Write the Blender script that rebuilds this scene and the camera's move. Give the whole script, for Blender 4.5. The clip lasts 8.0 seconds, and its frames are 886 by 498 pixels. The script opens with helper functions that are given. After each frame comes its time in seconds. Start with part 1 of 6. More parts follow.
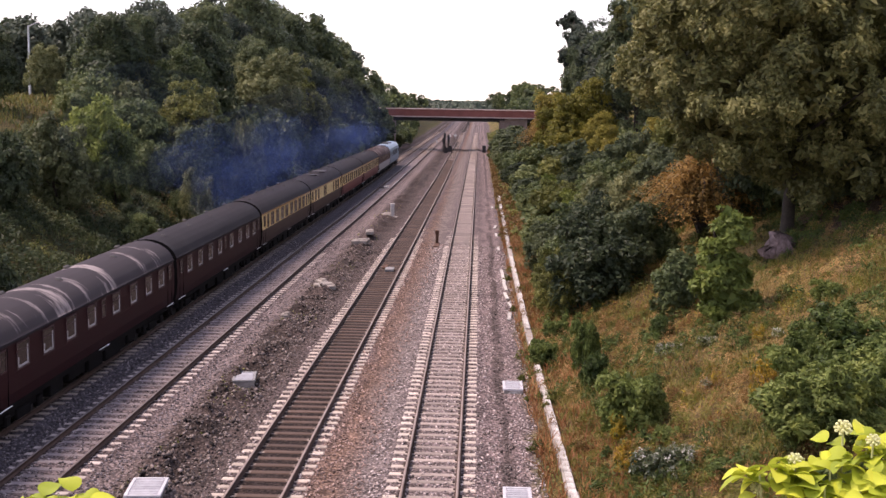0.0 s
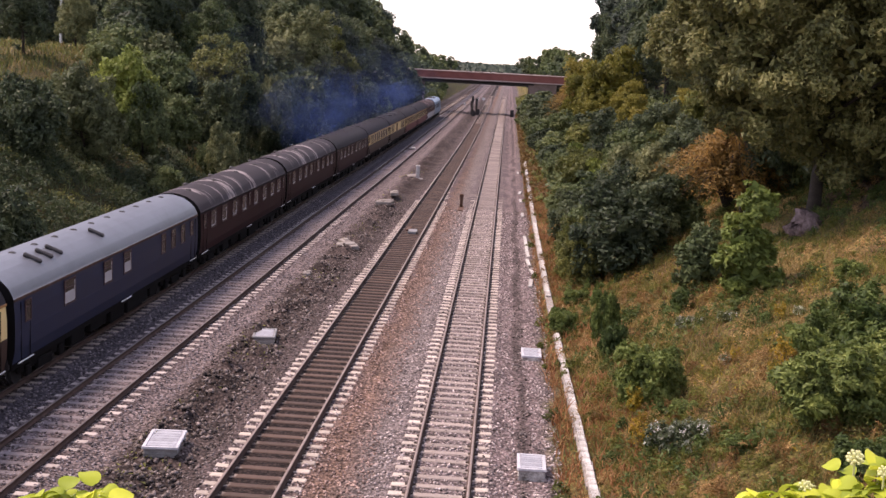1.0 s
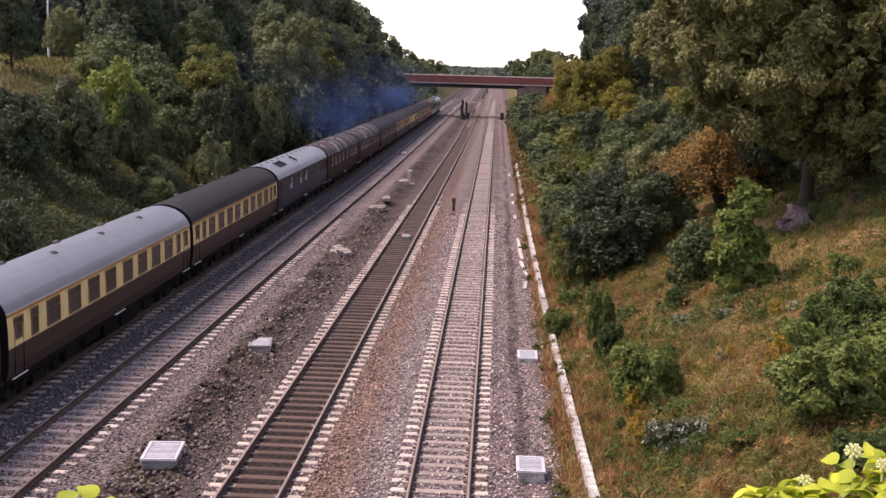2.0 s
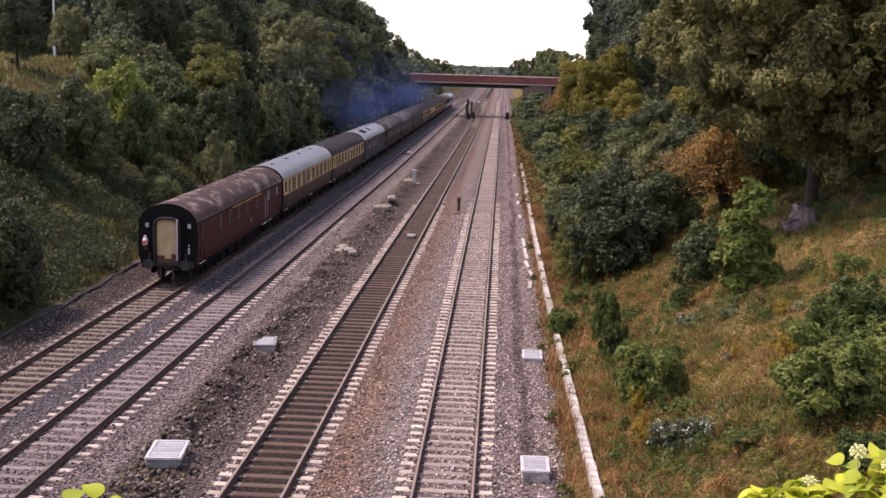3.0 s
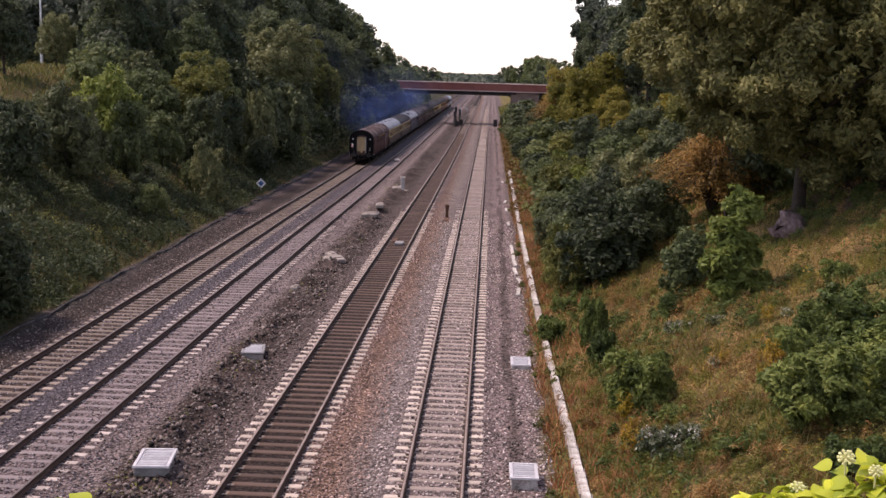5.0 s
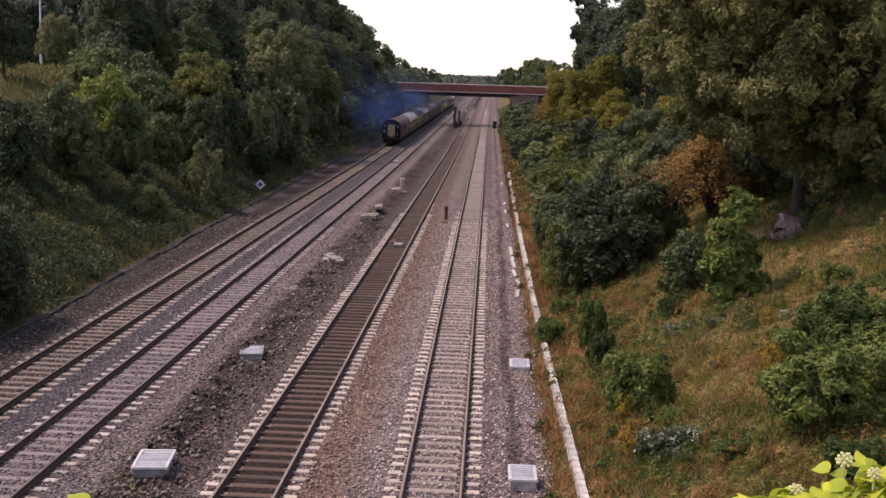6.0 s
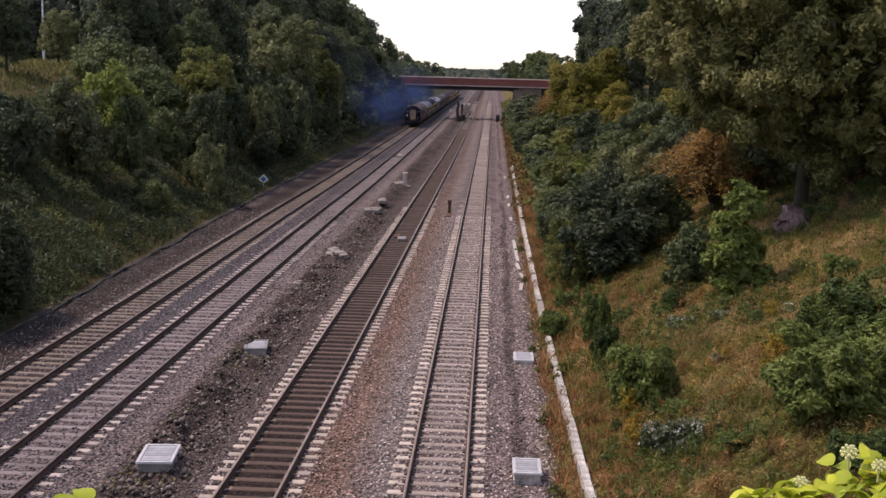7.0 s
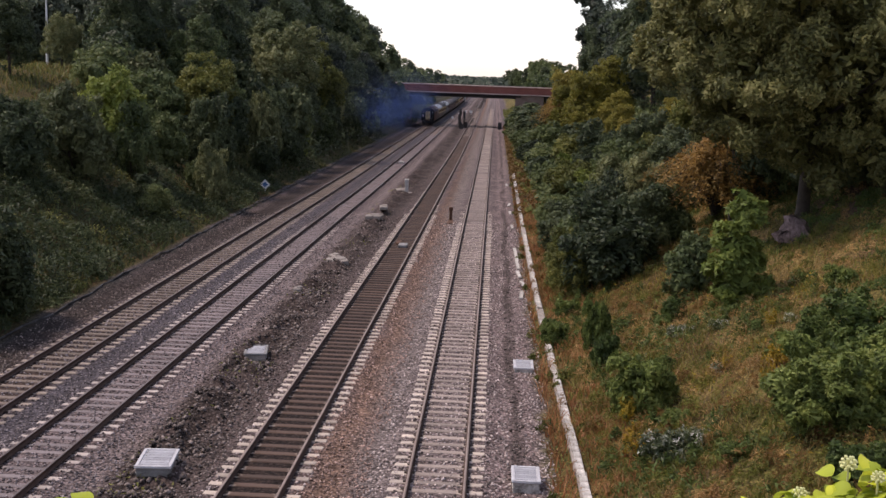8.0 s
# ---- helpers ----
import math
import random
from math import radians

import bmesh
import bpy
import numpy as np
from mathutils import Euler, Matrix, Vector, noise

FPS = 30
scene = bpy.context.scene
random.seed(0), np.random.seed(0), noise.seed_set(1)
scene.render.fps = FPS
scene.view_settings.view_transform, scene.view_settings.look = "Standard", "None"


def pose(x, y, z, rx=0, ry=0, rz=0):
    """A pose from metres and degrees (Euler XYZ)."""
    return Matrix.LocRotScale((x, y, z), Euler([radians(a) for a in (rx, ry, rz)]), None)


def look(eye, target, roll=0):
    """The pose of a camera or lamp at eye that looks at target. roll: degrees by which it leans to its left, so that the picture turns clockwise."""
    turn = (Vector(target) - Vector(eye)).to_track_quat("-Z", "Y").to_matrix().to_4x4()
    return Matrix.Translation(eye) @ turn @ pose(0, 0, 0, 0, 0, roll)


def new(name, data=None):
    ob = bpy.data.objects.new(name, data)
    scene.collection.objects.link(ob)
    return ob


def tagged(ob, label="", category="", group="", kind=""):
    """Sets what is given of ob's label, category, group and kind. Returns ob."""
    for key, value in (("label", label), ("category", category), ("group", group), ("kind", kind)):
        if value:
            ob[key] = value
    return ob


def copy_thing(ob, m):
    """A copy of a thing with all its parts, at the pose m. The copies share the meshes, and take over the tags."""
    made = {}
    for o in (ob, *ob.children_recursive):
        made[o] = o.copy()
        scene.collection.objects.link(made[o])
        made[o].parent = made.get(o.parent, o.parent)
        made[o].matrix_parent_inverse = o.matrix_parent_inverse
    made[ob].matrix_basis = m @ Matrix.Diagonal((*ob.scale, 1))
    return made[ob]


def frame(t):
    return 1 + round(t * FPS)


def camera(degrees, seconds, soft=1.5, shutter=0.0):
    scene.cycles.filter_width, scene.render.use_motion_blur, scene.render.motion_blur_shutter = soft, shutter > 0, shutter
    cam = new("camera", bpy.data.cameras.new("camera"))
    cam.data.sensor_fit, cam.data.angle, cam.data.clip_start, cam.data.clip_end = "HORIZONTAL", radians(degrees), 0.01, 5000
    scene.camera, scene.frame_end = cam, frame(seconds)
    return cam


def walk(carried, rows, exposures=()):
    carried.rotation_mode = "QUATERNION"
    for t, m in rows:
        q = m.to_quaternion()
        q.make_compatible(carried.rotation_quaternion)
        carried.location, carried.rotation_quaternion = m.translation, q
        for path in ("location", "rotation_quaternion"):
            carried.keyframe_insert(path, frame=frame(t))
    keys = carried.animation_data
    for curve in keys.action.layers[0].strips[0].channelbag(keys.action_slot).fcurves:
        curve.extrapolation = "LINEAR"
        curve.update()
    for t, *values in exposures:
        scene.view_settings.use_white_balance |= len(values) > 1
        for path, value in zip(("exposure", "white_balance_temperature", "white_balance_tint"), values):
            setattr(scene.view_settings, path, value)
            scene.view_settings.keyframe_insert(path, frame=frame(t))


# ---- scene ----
# ---- camera and its path ----
cam = camera(41.5, 8.0, soft=1.5)
# seconds, yaw, pitch, roll, height
TURNS = [
    (0.0, 1.80, -7.38, -1.00, 10.73), (0.1, 1.66, -7.62, -1.05, 10.735), (0.2, 2.18, -8.05, -1.50, 10.75),
    (0.3, 2.60, -8.15, -2.05, 10.78), (0.4, 3.05, -8.52, -2.80, 10.80), (0.5, 3.146, -8.87, -3.618, 10.80),
    (1.0, 3.241, -9.262, -2.986, 10.80), (1.2, 2.86, -9.237, -2.475, 10.80), (2.5, 2.779, -8.965, -1.433, 10.80),
    (3.0, 2.954, -9.067, -1.667, 10.80), (3.5, 2.82, -8.532, -1.538, 10.80), (4.0, 2.541, -8.618, -1.578, 10.80),
    (4.5, 2.396, -8.727, -1.574, 10.80), (6.0, 2.347, -8.621, -1.774, 10.80), (6.5, 2.339, -8.795, -1.50, 10.80),
    (7.0, 2.479, -8.928, -1.509, 10.80), (7.5, 2.675, -8.96, -2.158, 10.80), (8.0, 2.606, -8.587, -2.046, 10.80)]
walk(cam, [(t, pose(0, 0, h, 90 + p, r, y)) for t, y, p, r, h in TURNS],
     exposures=[(0.0, 1.06, 6830, 30), (3.5, 0.96, 6830, 29), (4.5, 0.83, 6830, 29), (6.5, 0.57, 6740, 25), (8.0, 0.47, 6590, 21)])

# ---- light: hazy bright sky, weak soft sun high on the left ----
SUN_ELEVATION, SUN_AZIMUTH = 57.0, 278.0      # degrees; azimuth clockwise from +y
world = bpy.data.worlds.new("world")
scene.world = world
world.use_nodes = True
wn, wl = world.node_tree.nodes, world.node_tree.links
sky = wn.new("ShaderNodeTexSky")
sky.sky_type = "NISHITA"
sky.sun_disc = False
sky.sun_elevation = radians(SUN_ELEVATION)
sky.sun_rotation = radians(SUN_AZIMUTH)
sky.dust_density, sky.air_density, sky.ozone_density = 0.4, 1.0, 1.0
pale = wn.new("ShaderNodeHueSaturation")
pale.inputs["Saturation"].default_value = 0.58
wl.new(sky.outputs["Color"], pale.inputs["Color"])
wl.new(pale.outputs["Color"], wn["Background"].inputs["Color"])
scene.cycles.transparent_max_bounces = 48
wn["Background"].inputs["Strength"].default_value = 0.15
sun = new("sun", bpy.data.lights.new("sun", "SUN"))
sun.data.energy, sun.data.angle, sun.data.color = 2.35, radians(12), (1.0, 0.885, 0.72)
a, e = radians(SUN_AZIMUTH), radians(SUN_ELEVATION)
sun.matrix_world = look(Vector((math.sin(a) * math.cos(e), math.cos(a) * math.cos(e), math.sin(e))) * 100, (0, 0, 0))


# ---- materials ----
def mat(name, c1, c2, scale=3.0, rough=0.85, metal=0.0, bump=0.3, bump_scale=25.0, rand=0.0, island=0.0, coords="Object", spec=0.3):
    """Two-scale noise between two colours, with fine relief."""
    m = bpy.data.materials.new(name)
    m.use_nodes = True
    n, l = m.node_tree.nodes, m.node_tree.links
    b = n["Principled BSDF"]
    tc = n.new("ShaderNodeTexCoord")
    co = tc.outputs[coords]
    n1 = n.new("ShaderNodeTexNoise"); n1.inputs["Scale"].default_value = scale; n1.inputs["Detail"].default_value = 6
    n2 = n.new("ShaderNodeTexNoise"); n2.inputs["Scale"].default_value = bump_scale; n2.inputs["Detail"].default_value = 4
    l.new(co, n1.inputs["Vector"]); l.new(co, n2.inputs["Vector"])
    add = n.new("ShaderNodeMath"); add.operation = "MULTIPLY_ADD"
    l.new(n2.outputs["Fac"], add.inputs[0]); add.inputs[1].default_value = 0.6; l.new(n1.outputs["Fac"], add.inputs[2])
    ramp = n.new("ShaderNodeMapRange")
    ramp.inputs["From Min"].default_value, ramp.inputs["From Max"].default_value = 0.55, 1.05
    l.new(add.outputs[0], ramp.inputs["Value"])
    mix = n.new("ShaderNodeMix"); mix.data_type = "RGBA"
    mix.inputs["A"].default_value, mix.inputs["B"].default_value = (*c1, 1), (*c2, 1)
    l.new(ramp.outputs["Result"], mix.inputs["Factor"])
    out = mix.outputs["Result"]
    if rand or island:
        hsv = n.new("ShaderNodeHueSaturation")
        if rand:
            oi = n.new("ShaderNodeObjectInfo"); src = oi.outputs["Random"]; amount = rand
        else:
            ge = n.new("ShaderNodeNewGeometry"); src = ge.outputs["Random Per Island"]; amount = island
        mr = n.new("ShaderNodeMapRange")
        mr.inputs["To Min"].default_value, mr.inputs["To Max"].default_value = 1 - amount, 1 + amount
        l.new(src, mr.inputs["Value"]); l.new(mr.outputs["Result"], hsv.inputs["Value"]); l.new(out, hsv.inputs["Color"])
        out = hsv.outputs["Color"]
    l.new(out, b.inputs["Base Color"])
    b.inputs["Roughness"].default_value, b.inputs["Metallic"].default_value = rough, metal
    b.inputs["Specular IOR Level"].default_value = spec
    if bump:
        bp = n.new("ShaderNodeBump"); bp.inputs["Strength"].default_value = bump; bp.inputs["Distance"].default_value = 0.02
        l.new(n2.outputs["Fac"], bp.inputs["Height"]); l.new(bp.outputs["Normal"], b.inputs["Normal"])
    return m


def leaf_mat(name, c1, c2, c3, translucent=0.3, patch=0.35):
    """Leaves: colour by leaf, by drifting patch and by plant."""
    m = bpy.data.materials.new(name)
    m.use_nodes = True
    n, l = m.node_tree.nodes, m.node_tree.links
    b = n["Principled BSDF"]
    ge = n.new("ShaderNodeNewGeometry")
    oi = n.new("ShaderNodeObjectInfo")
    tc = n.new("ShaderNodeTexCoord")
    no = n.new("ShaderNodeTexNoise"); no.inputs["Scale"].default_value = patch; no.inputs["Detail"].default_value = 3
    l.new(tc.outputs["Object"], no.inputs["Vector"])
    ramp = n.new("ShaderNodeValToRGB")
    ramp.color_ramp.elements[0].color = (*c1, 1); ramp.color_ramp.elements[0].position = 0.15
    ramp.color_ramp.elements[1].color = (*c3, 1); ramp.color_ramp.elements[1].position = 0.9
    el = ramp.color_ramp.elements.new(0.5); el.color = (*c2, 1)
    f = n.new("ShaderNodeMath"); f.operation = "MULTIPLY_ADD"
    l.new(ge.outputs["Random Per Island"], f.inputs[0]); f.inputs[1].default_value = 0.45
    g = n.new("ShaderNodeMath"); g.operation = "MULTIPLY_ADD"; g.inputs[1].default_value = 1.1; g.inputs[2].default_value = -0.3
    l.new(no.outputs["Fac"], g.inputs[0]); l.new(g.outputs[0], f.inputs[2])
    l.new(f.outputs[0], ramp.inputs["Fac"])
    hsv = n.new("ShaderNodeHueSaturation")
    mr = n.new("ShaderNodeMapRange"); mr.inputs["To Min"].default_value, mr.inputs["To Max"].default_value = 0.66, 1.4
    l.new(oi.outputs["Random"], mr.inputs["Value"]); l.new(mr.outputs["Result"], hsv.inputs["Value"])
    mh = n.new("ShaderNodeMapRange"); mh.inputs["To Min"].default_value, mh.inputs["To Max"].default_value = 0.522, 0.488
    l.new(oi.outputs["Random"], mh.inputs["Value"]); l.new(mh.outputs["Result"], hsv.inputs["Hue"])
    l.new(ramp.outputs["Color"], hsv.inputs["Color"])
    l.new(hsv.outputs["Color"], b.inputs["Base Color"])
    b.inputs["Roughness"].default_value = 0.58
    b.inputs["Specular IOR Level"].default_value = 0.26
    tr = n.new("ShaderNodeBsdfTranslucent")
    l.new(hsv.outputs["Color"], tr.inputs["Color"])
    ms = n.new("ShaderNodeMixShader"); ms.inputs["Fac"].default_value = translucent
    l.new(b.outputs[0], ms.inputs[1]); l.new(tr.outputs[0], ms.inputs[2])
    l.new(ms.outputs[0], n["Material Output"].inputs["Surface"])
    return m


def ground_mat():
    """Ballast and soil: the tint lies in the sheet's colour attribute; stones, grains and painted gap shade on top."""
    m = bpy.data.materials.new("ground")
    m.use_nodes = True
    n, l = m.node_tree.nodes, m.node_tree.links
    b = n["Principled BSDF"]
    at = n.new("ShaderNodeAttribute"); at.attribute_name = "tint"
    tc = n.new("ShaderNodeTexCoord")
    vo = n.new("ShaderNodeTexVoronoi"); vo.inputs["Scale"].default_value = 11.0
    no = n.new("ShaderNodeTexNoise"); no.inputs["Scale"].default_value = 0.9; no.inputs["Detail"].default_value = 8
    fi = n.new("ShaderNodeTexNoise"); fi.inputs["Scale"].default_value = 14; fi.inputs["Detail"].default_value = 5
    for q in (vo, no, fi):
        l.new(tc.outputs["Object"], q.inputs["Vector"])
    sep = n.new("ShaderNodeSeparateColor"); l.new(vo.outputs["Color"], sep.inputs["Color"])
    s = n.new("ShaderNodeMath"); s.operation = "ADD"; l.new(sep.outputs["Red"], s.inputs[0]); l.new(no.outputs["Fac"], s.inputs[1])
    s2 = n.new("ShaderNodeMath"); s2.operation = "ADD"; l.new(s.outputs[0], s2.inputs[0]); l.new(fi.outputs["Fac"], s2.inputs[1])
    mr = n.new("ShaderNodeMapRange")
    mr.inputs["From Min"].default_value, mr.inputs["From Max"].default_value = 0.7, 2.3
    mr.inputs["To Min"].default_value, mr.inputs["To Max"].default_value = 0.25, 1.8
    l.new(s2.outputs[0], mr.inputs["Value"])
    # shade between stones, put into the colour: darker away from each cell's middle
    gap_shade = n.new("ShaderNodeMapRange")
    gap_shade.inputs["From Min"].default_value, gap_shade.inputs["From Max"].default_value = 0.15, 0.75
    gap_shade.inputs["To Min"].default_value, gap_shade.inputs["To Max"].default_value = 1.25, 0.4
    l.new(vo.outputs["Distance"], gap_shade.inputs["Value"])
    grain_and_shade = n.new("ShaderNodeMath"); grain_and_shade.operation = "MULTIPLY"
    l.new(mr.outputs["Result"], grain_and_shade.inputs[0]); l.new(gap_shade.outputs["Result"], grain_and_shade.inputs[1])
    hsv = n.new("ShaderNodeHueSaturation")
    l.new(at.outputs["Color"], hsv.inputs["Color"]); l.new(grain_and_shade.outputs[0], hsv.inputs["Value"])
    l.new(hsv.outputs["Color"], b.inputs["Base Color"])
    b.inputs["Roughness"].default_value = 0.95
    b.inputs["Specular IOR Level"].default_value = 0.15
    bp = n.new("ShaderNodeBump"); bp.inputs["Strength"].default_value = 0.8; bp.inputs["Distance"].default_value = 0.05
    l.new(vo.outputs["Distance"], bp.inputs["Height"]); l.new(bp.outputs["Normal"], b.inputs["Normal"])
    return m


def sleeper_mat(name, end, mid, half):
    """Concrete, stained between the rails by what drips from trains."""
    m = bpy.data.materials.new(name)
    m.use_nodes = True
    n, l = m.node_tree.nodes, m.node_tree.links
    b = n["Principled BSDF"]
    tc = n.new("ShaderNodeTexCoord"); sx = n.new("ShaderNodeSeparateXYZ"); l.new(tc.outputs["Object"], sx.inputs[0])
    ab = n.new("ShaderNodeMath"); ab.operation = "ABSOLUTE"; l.new(sx.outputs["X"], ab.inputs[0])
    oi = n.new("ShaderNodeObjectInfo")
    no = n.new("ShaderNodeTexNoise"); no.inputs["Scale"].default_value = 6; no.inputs["Detail"].default_value = 6
    no.noise_dimensions = "4D"
    l.new(tc.outputs["Object"], no.inputs["Vector"])
    w = n.new("ShaderNodeMath"); w.operation = "MULTIPLY"; w.inputs[1].default_value = 40; l.new(oi.outputs["Random"], w.inputs[0]); l.new(w.outputs[0], no.inputs["W"])
    j = n.new("ShaderNodeMath"); j.operation = "MULTIPLY_ADD"; j.inputs[1].default_value = 0.35; l.new(no.outputs["Fac"], j.inputs[0]); l.new(ab.outputs[0], j.inputs[2])
    mr = n.new("ShaderNodeMapRange")
    mr.inputs["From Min"].default_value, mr.inputs["From Max"].default_value = half + 0.1, half + 0.28
    l.new(j.outputs[0], mr.inputs["Value"])
    mix = n.new("ShaderNodeMix"); mix.data_type = "RGBA"
    mix.inputs["A"].default_value, mix.inputs["B"].default_value = (*mid, 1), (*end, 1)
    l.new(mr.outputs["Result"], mix.inputs["Factor"])
    hsv = n.new("ShaderNodeHueSaturation")
    v = n.new("ShaderNodeMath"); v.operation = "MULTIPLY_ADD"; v.inputs[1].default_value = 0.5; v.inputs[2].default_value = 0.5
    l.new(oi.outputs["Random"], v.inputs[0])
    v2 = n.new("ShaderNodeMath"); v2.operation = "ADD"; l.new(v.outputs[0], v2.inputs[0])
    v3 = n.new("ShaderNodeMath"); v3.operation = "MULTIPLY"; v3.inputs[1].default_value = 0.5; l.new(no.outputs["Fac"], v3.inputs[0]); l.new(v3.outputs[0], v2.inputs[1])
    l.new(v2.outputs[0], hsv.inputs["Value"]); l.new(mix.outputs["Result"], hsv.inputs["Color"])
    l.new(hsv.outputs["Color"], b.inputs["Base Color"])
    b.inputs["Roughness"].default_value = 0.9
    bp = n.new("ShaderNodeBump"); bp.inputs["Strength"].default_value = 0.4; bp.inputs["Distance"].default_value = 0.02
    l.new(no.outputs["Fac"], bp.inputs["Height"]); l.new(bp.outputs["Normal"], b.inputs["Normal"])
    return m


def paint(name, c, rough=0.4, dirt=(0.05, 0.045, 0.04), amount=0.35, scale=1.2, metal=0.0, spec=0.3):
    """Weathered vehicle paint: grime in drifting patches and streaks."""
    m = bpy.data.materials.new(name)
    m.use_nodes = True
    n, l = m.node_tree.nodes, m.node_tree.links
    b = n["Principled BSDF"]
    tc = n.new("ShaderNodeTexCoord"); mp = n.new("ShaderNodeMapping"); mp.inputs["Scale"].default_value = (1.5, 1.0, 0.5)
    l.new(tc.outputs["Object"], mp.inputs["Vector"])
    n1 = n.new("ShaderNodeTexNoise"); n1.inputs["Scale"].default_value = scale; n1.inputs["Detail"].default_value = 8; n1.inputs["Roughness"].default_value = 0.65
    l.new(mp.outputs["Vector"], n1.inputs["Vector"])
    mr = n.new("ShaderNodeMapRange"); mr.inputs["From Min"].default_value, mr.inputs["From Max"].default_value = 0.42, 0.72
    mr.inputs["To Max"].default_value = amount
    l.new(n1.outputs["Fac"], mr.inputs["Value"])
    mix = n.new("ShaderNodeMix"); mix.data_type = "RGBA"
    mix.inputs["A"].default_value, mix.inputs["B"].default_value = (*c, 1), (*dirt, 1)
    l.new(mr.outputs["Result"], mix.inputs["Factor"])
    l.new(mix.outputs["Result"], b.inputs["Base Color"])
    b.inputs["Roughness"].default_value, b.inputs["Metallic"].default_value = rough + 0.08, metal
    b.inputs["Specular IOR Level"].default_value = spec
    return m


def banded_roof(name, c, patch, scale, amount, edge=0.13, detail=8):
    """Old roof paint worn away in bands across the coach."""
    m = bpy.data.materials.new(name)
    m.use_nodes = True
    n, l = m.node_tree.nodes, m.node_tree.links
    b = n["Principled BSDF"]
    tc = n.new("ShaderNodeTexCoord"); mp = n.new("ShaderNodeMapping"); mp.inputs["Scale"].default_value = scale
    l.new(tc.outputs["Object"], mp.inputs["Vector"])
    n1 = n.new("ShaderNodeTexNoise"); n1.inputs["Scale"].default_value = 1.0; n1.inputs["Detail"].default_value = detail; n1.inputs["Roughness"].default_value = 0.62 if detail > 4 else 0.45
    l.new(mp.outputs["Vector"], n1.inputs["Vector"])
    mr = n.new("ShaderNodeMapRange"); mr.inputs["From Min"].default_value, mr.inputs["From Max"].default_value = amount, amount + edge
    l.new(n1.outputs["Fac"], mr.inputs["Value"])
    mix = n.new("ShaderNodeMix"); mix.data_type = "RGBA"
    mix.inputs["A"].default_value, mix.inputs["B"].default_value = (*c, 1), (*patch, 1)
    l.new(mr.outputs["Result"], mix.inputs["Factor"])
    l.new(mix.outputs["Result"], b.inputs["Base Color"])
    b.inputs["Roughness"].default_value = 0.8
    b.inputs["Specular IOR Level"].default_value = 0.12
    return m


def plain(name, c, rough=0.6, metal=0.0, emit=0.0):
    m = bpy.data.materials.new(name)
    m.use_nodes = True
    b = m.node_tree.nodes["Principled BSDF"]
    b.inputs["Base Color"].default_value = (*c, 1)
    b.inputs["Roughness"].default_value, b.inputs["Metallic"].default_value = rough, metal
    if emit:
        b.inputs["Emission Color"].default_value, b.inputs["Emission Strength"].default_value = (*c, 1), emit
    return m


def smoke_mat(name, c, alpha):
    m = bpy.data.materials.new(name)
    m.use_nodes = True
    n, l = m.node_tree.nodes, m.node_tree.links
    d = n.new("ShaderNodeBsdfDiffuse"); d.inputs["Color"].default_value = (*c, 1)
    t = n.new("ShaderNodeBsdfTransparent")
    ms = n.new("ShaderNodeMixShader"); ms.inputs["Fac"].default_value = alpha
    l.new(t.outputs[0], ms.inputs[1]); l.new(d.outputs[0], ms.inputs[2])
    l.new(ms.outputs[0], n["Material Output"].inputs["Surface"])
    return m


M_GROUND = ground_mat()
M_STONE = mat("ballast_stone", (0.10, 0.078, 0.072), (0.58, 0.485, 0.455), 9, 0.95, bump=0, island=0.8)
M_STONE_ROSY = mat("rosy_ballast_stone", (0.11, 0.066, 0.054), (0.50, 0.355, 0.300), 9, 0.95, bump=0, island=0.75)
M_STONE_SOILED = mat("soiled_ballast_stone", (0.028, 0.021, 0.018), (0.25, 0.204, 0.186), 9, 0.95, bump=0, island=0.9)
# left-hand stones: cooler and darker, with shade put into the colour
M_STONE_SHADE = mat("shade_grey_ballast_stone", (0.060, 0.049, 0.050), (0.285, 0.245, 0.247), 9, 0.95, bump=0, island=0.75)
M_RAIL = mat("rail_rust", (0.055, 0.032, 0.024), (0.10, 0.06, 0.045), 4, 0.8, bump=0.1)
M_RAILTOP = mat("rail_top", (0.21, 0.155, 0.130), (0.32, 0.25, 0.215), 2, 0.55, metal=0.25, bump=0)
M_RAILTOP_DULL = mat("rail_top_dull", (0.13, 0.10, 0.09), (0.20, 0.16, 0.145), 2, 0.5, metal=0.4, bump=0)
M_CLIP = plain("rail_clip", (0.06, 0.04, 0.03), 0.8)
M_SLEEPER = [sleeper_mat("sleeper_tan", (0.29, 0.235, 0.195), (0.17, 0.132, 0.108), 0.6),
             sleeper_mat("sleeper_grey", (0.40, 0.34, 0.31), (0.19, 0.158, 0.158), 0.6),
             sleeper_mat("sleeper_oily", (0.42, 0.35, 0.295), (0.086, 0.053, 0.039), 0.62),
             sleeper_mat("sleeper_pale", (0.50, 0.42, 0.36), (0.29, 0.235, 0.205), 0.6)]
M_FARSLEEPER = mat("far_sleeper", (0.16, 0.12, 0.105), (0.26, 0.205, 0.18), 1.5, 0.9, bump=0, island=0.3)
M_FARSLEEPER_PALE = mat("pale_far_sleeper", (0.24, 0.19, 0.165), (0.34, 0.275, 0.24), 1.5, 0.9, bump=0, island=0.3)
M_CONCRETE = mat("concrete", (0.20, 0.175, 0.155), (0.36, 0.32, 0.29), 3, 0.9, rand=0.15)
M_LID = mat("trough_lid", (0.20, 0.18, 0.155), (0.68, 0.64, 0.60), 3.2, 0.9, rand=0.15)
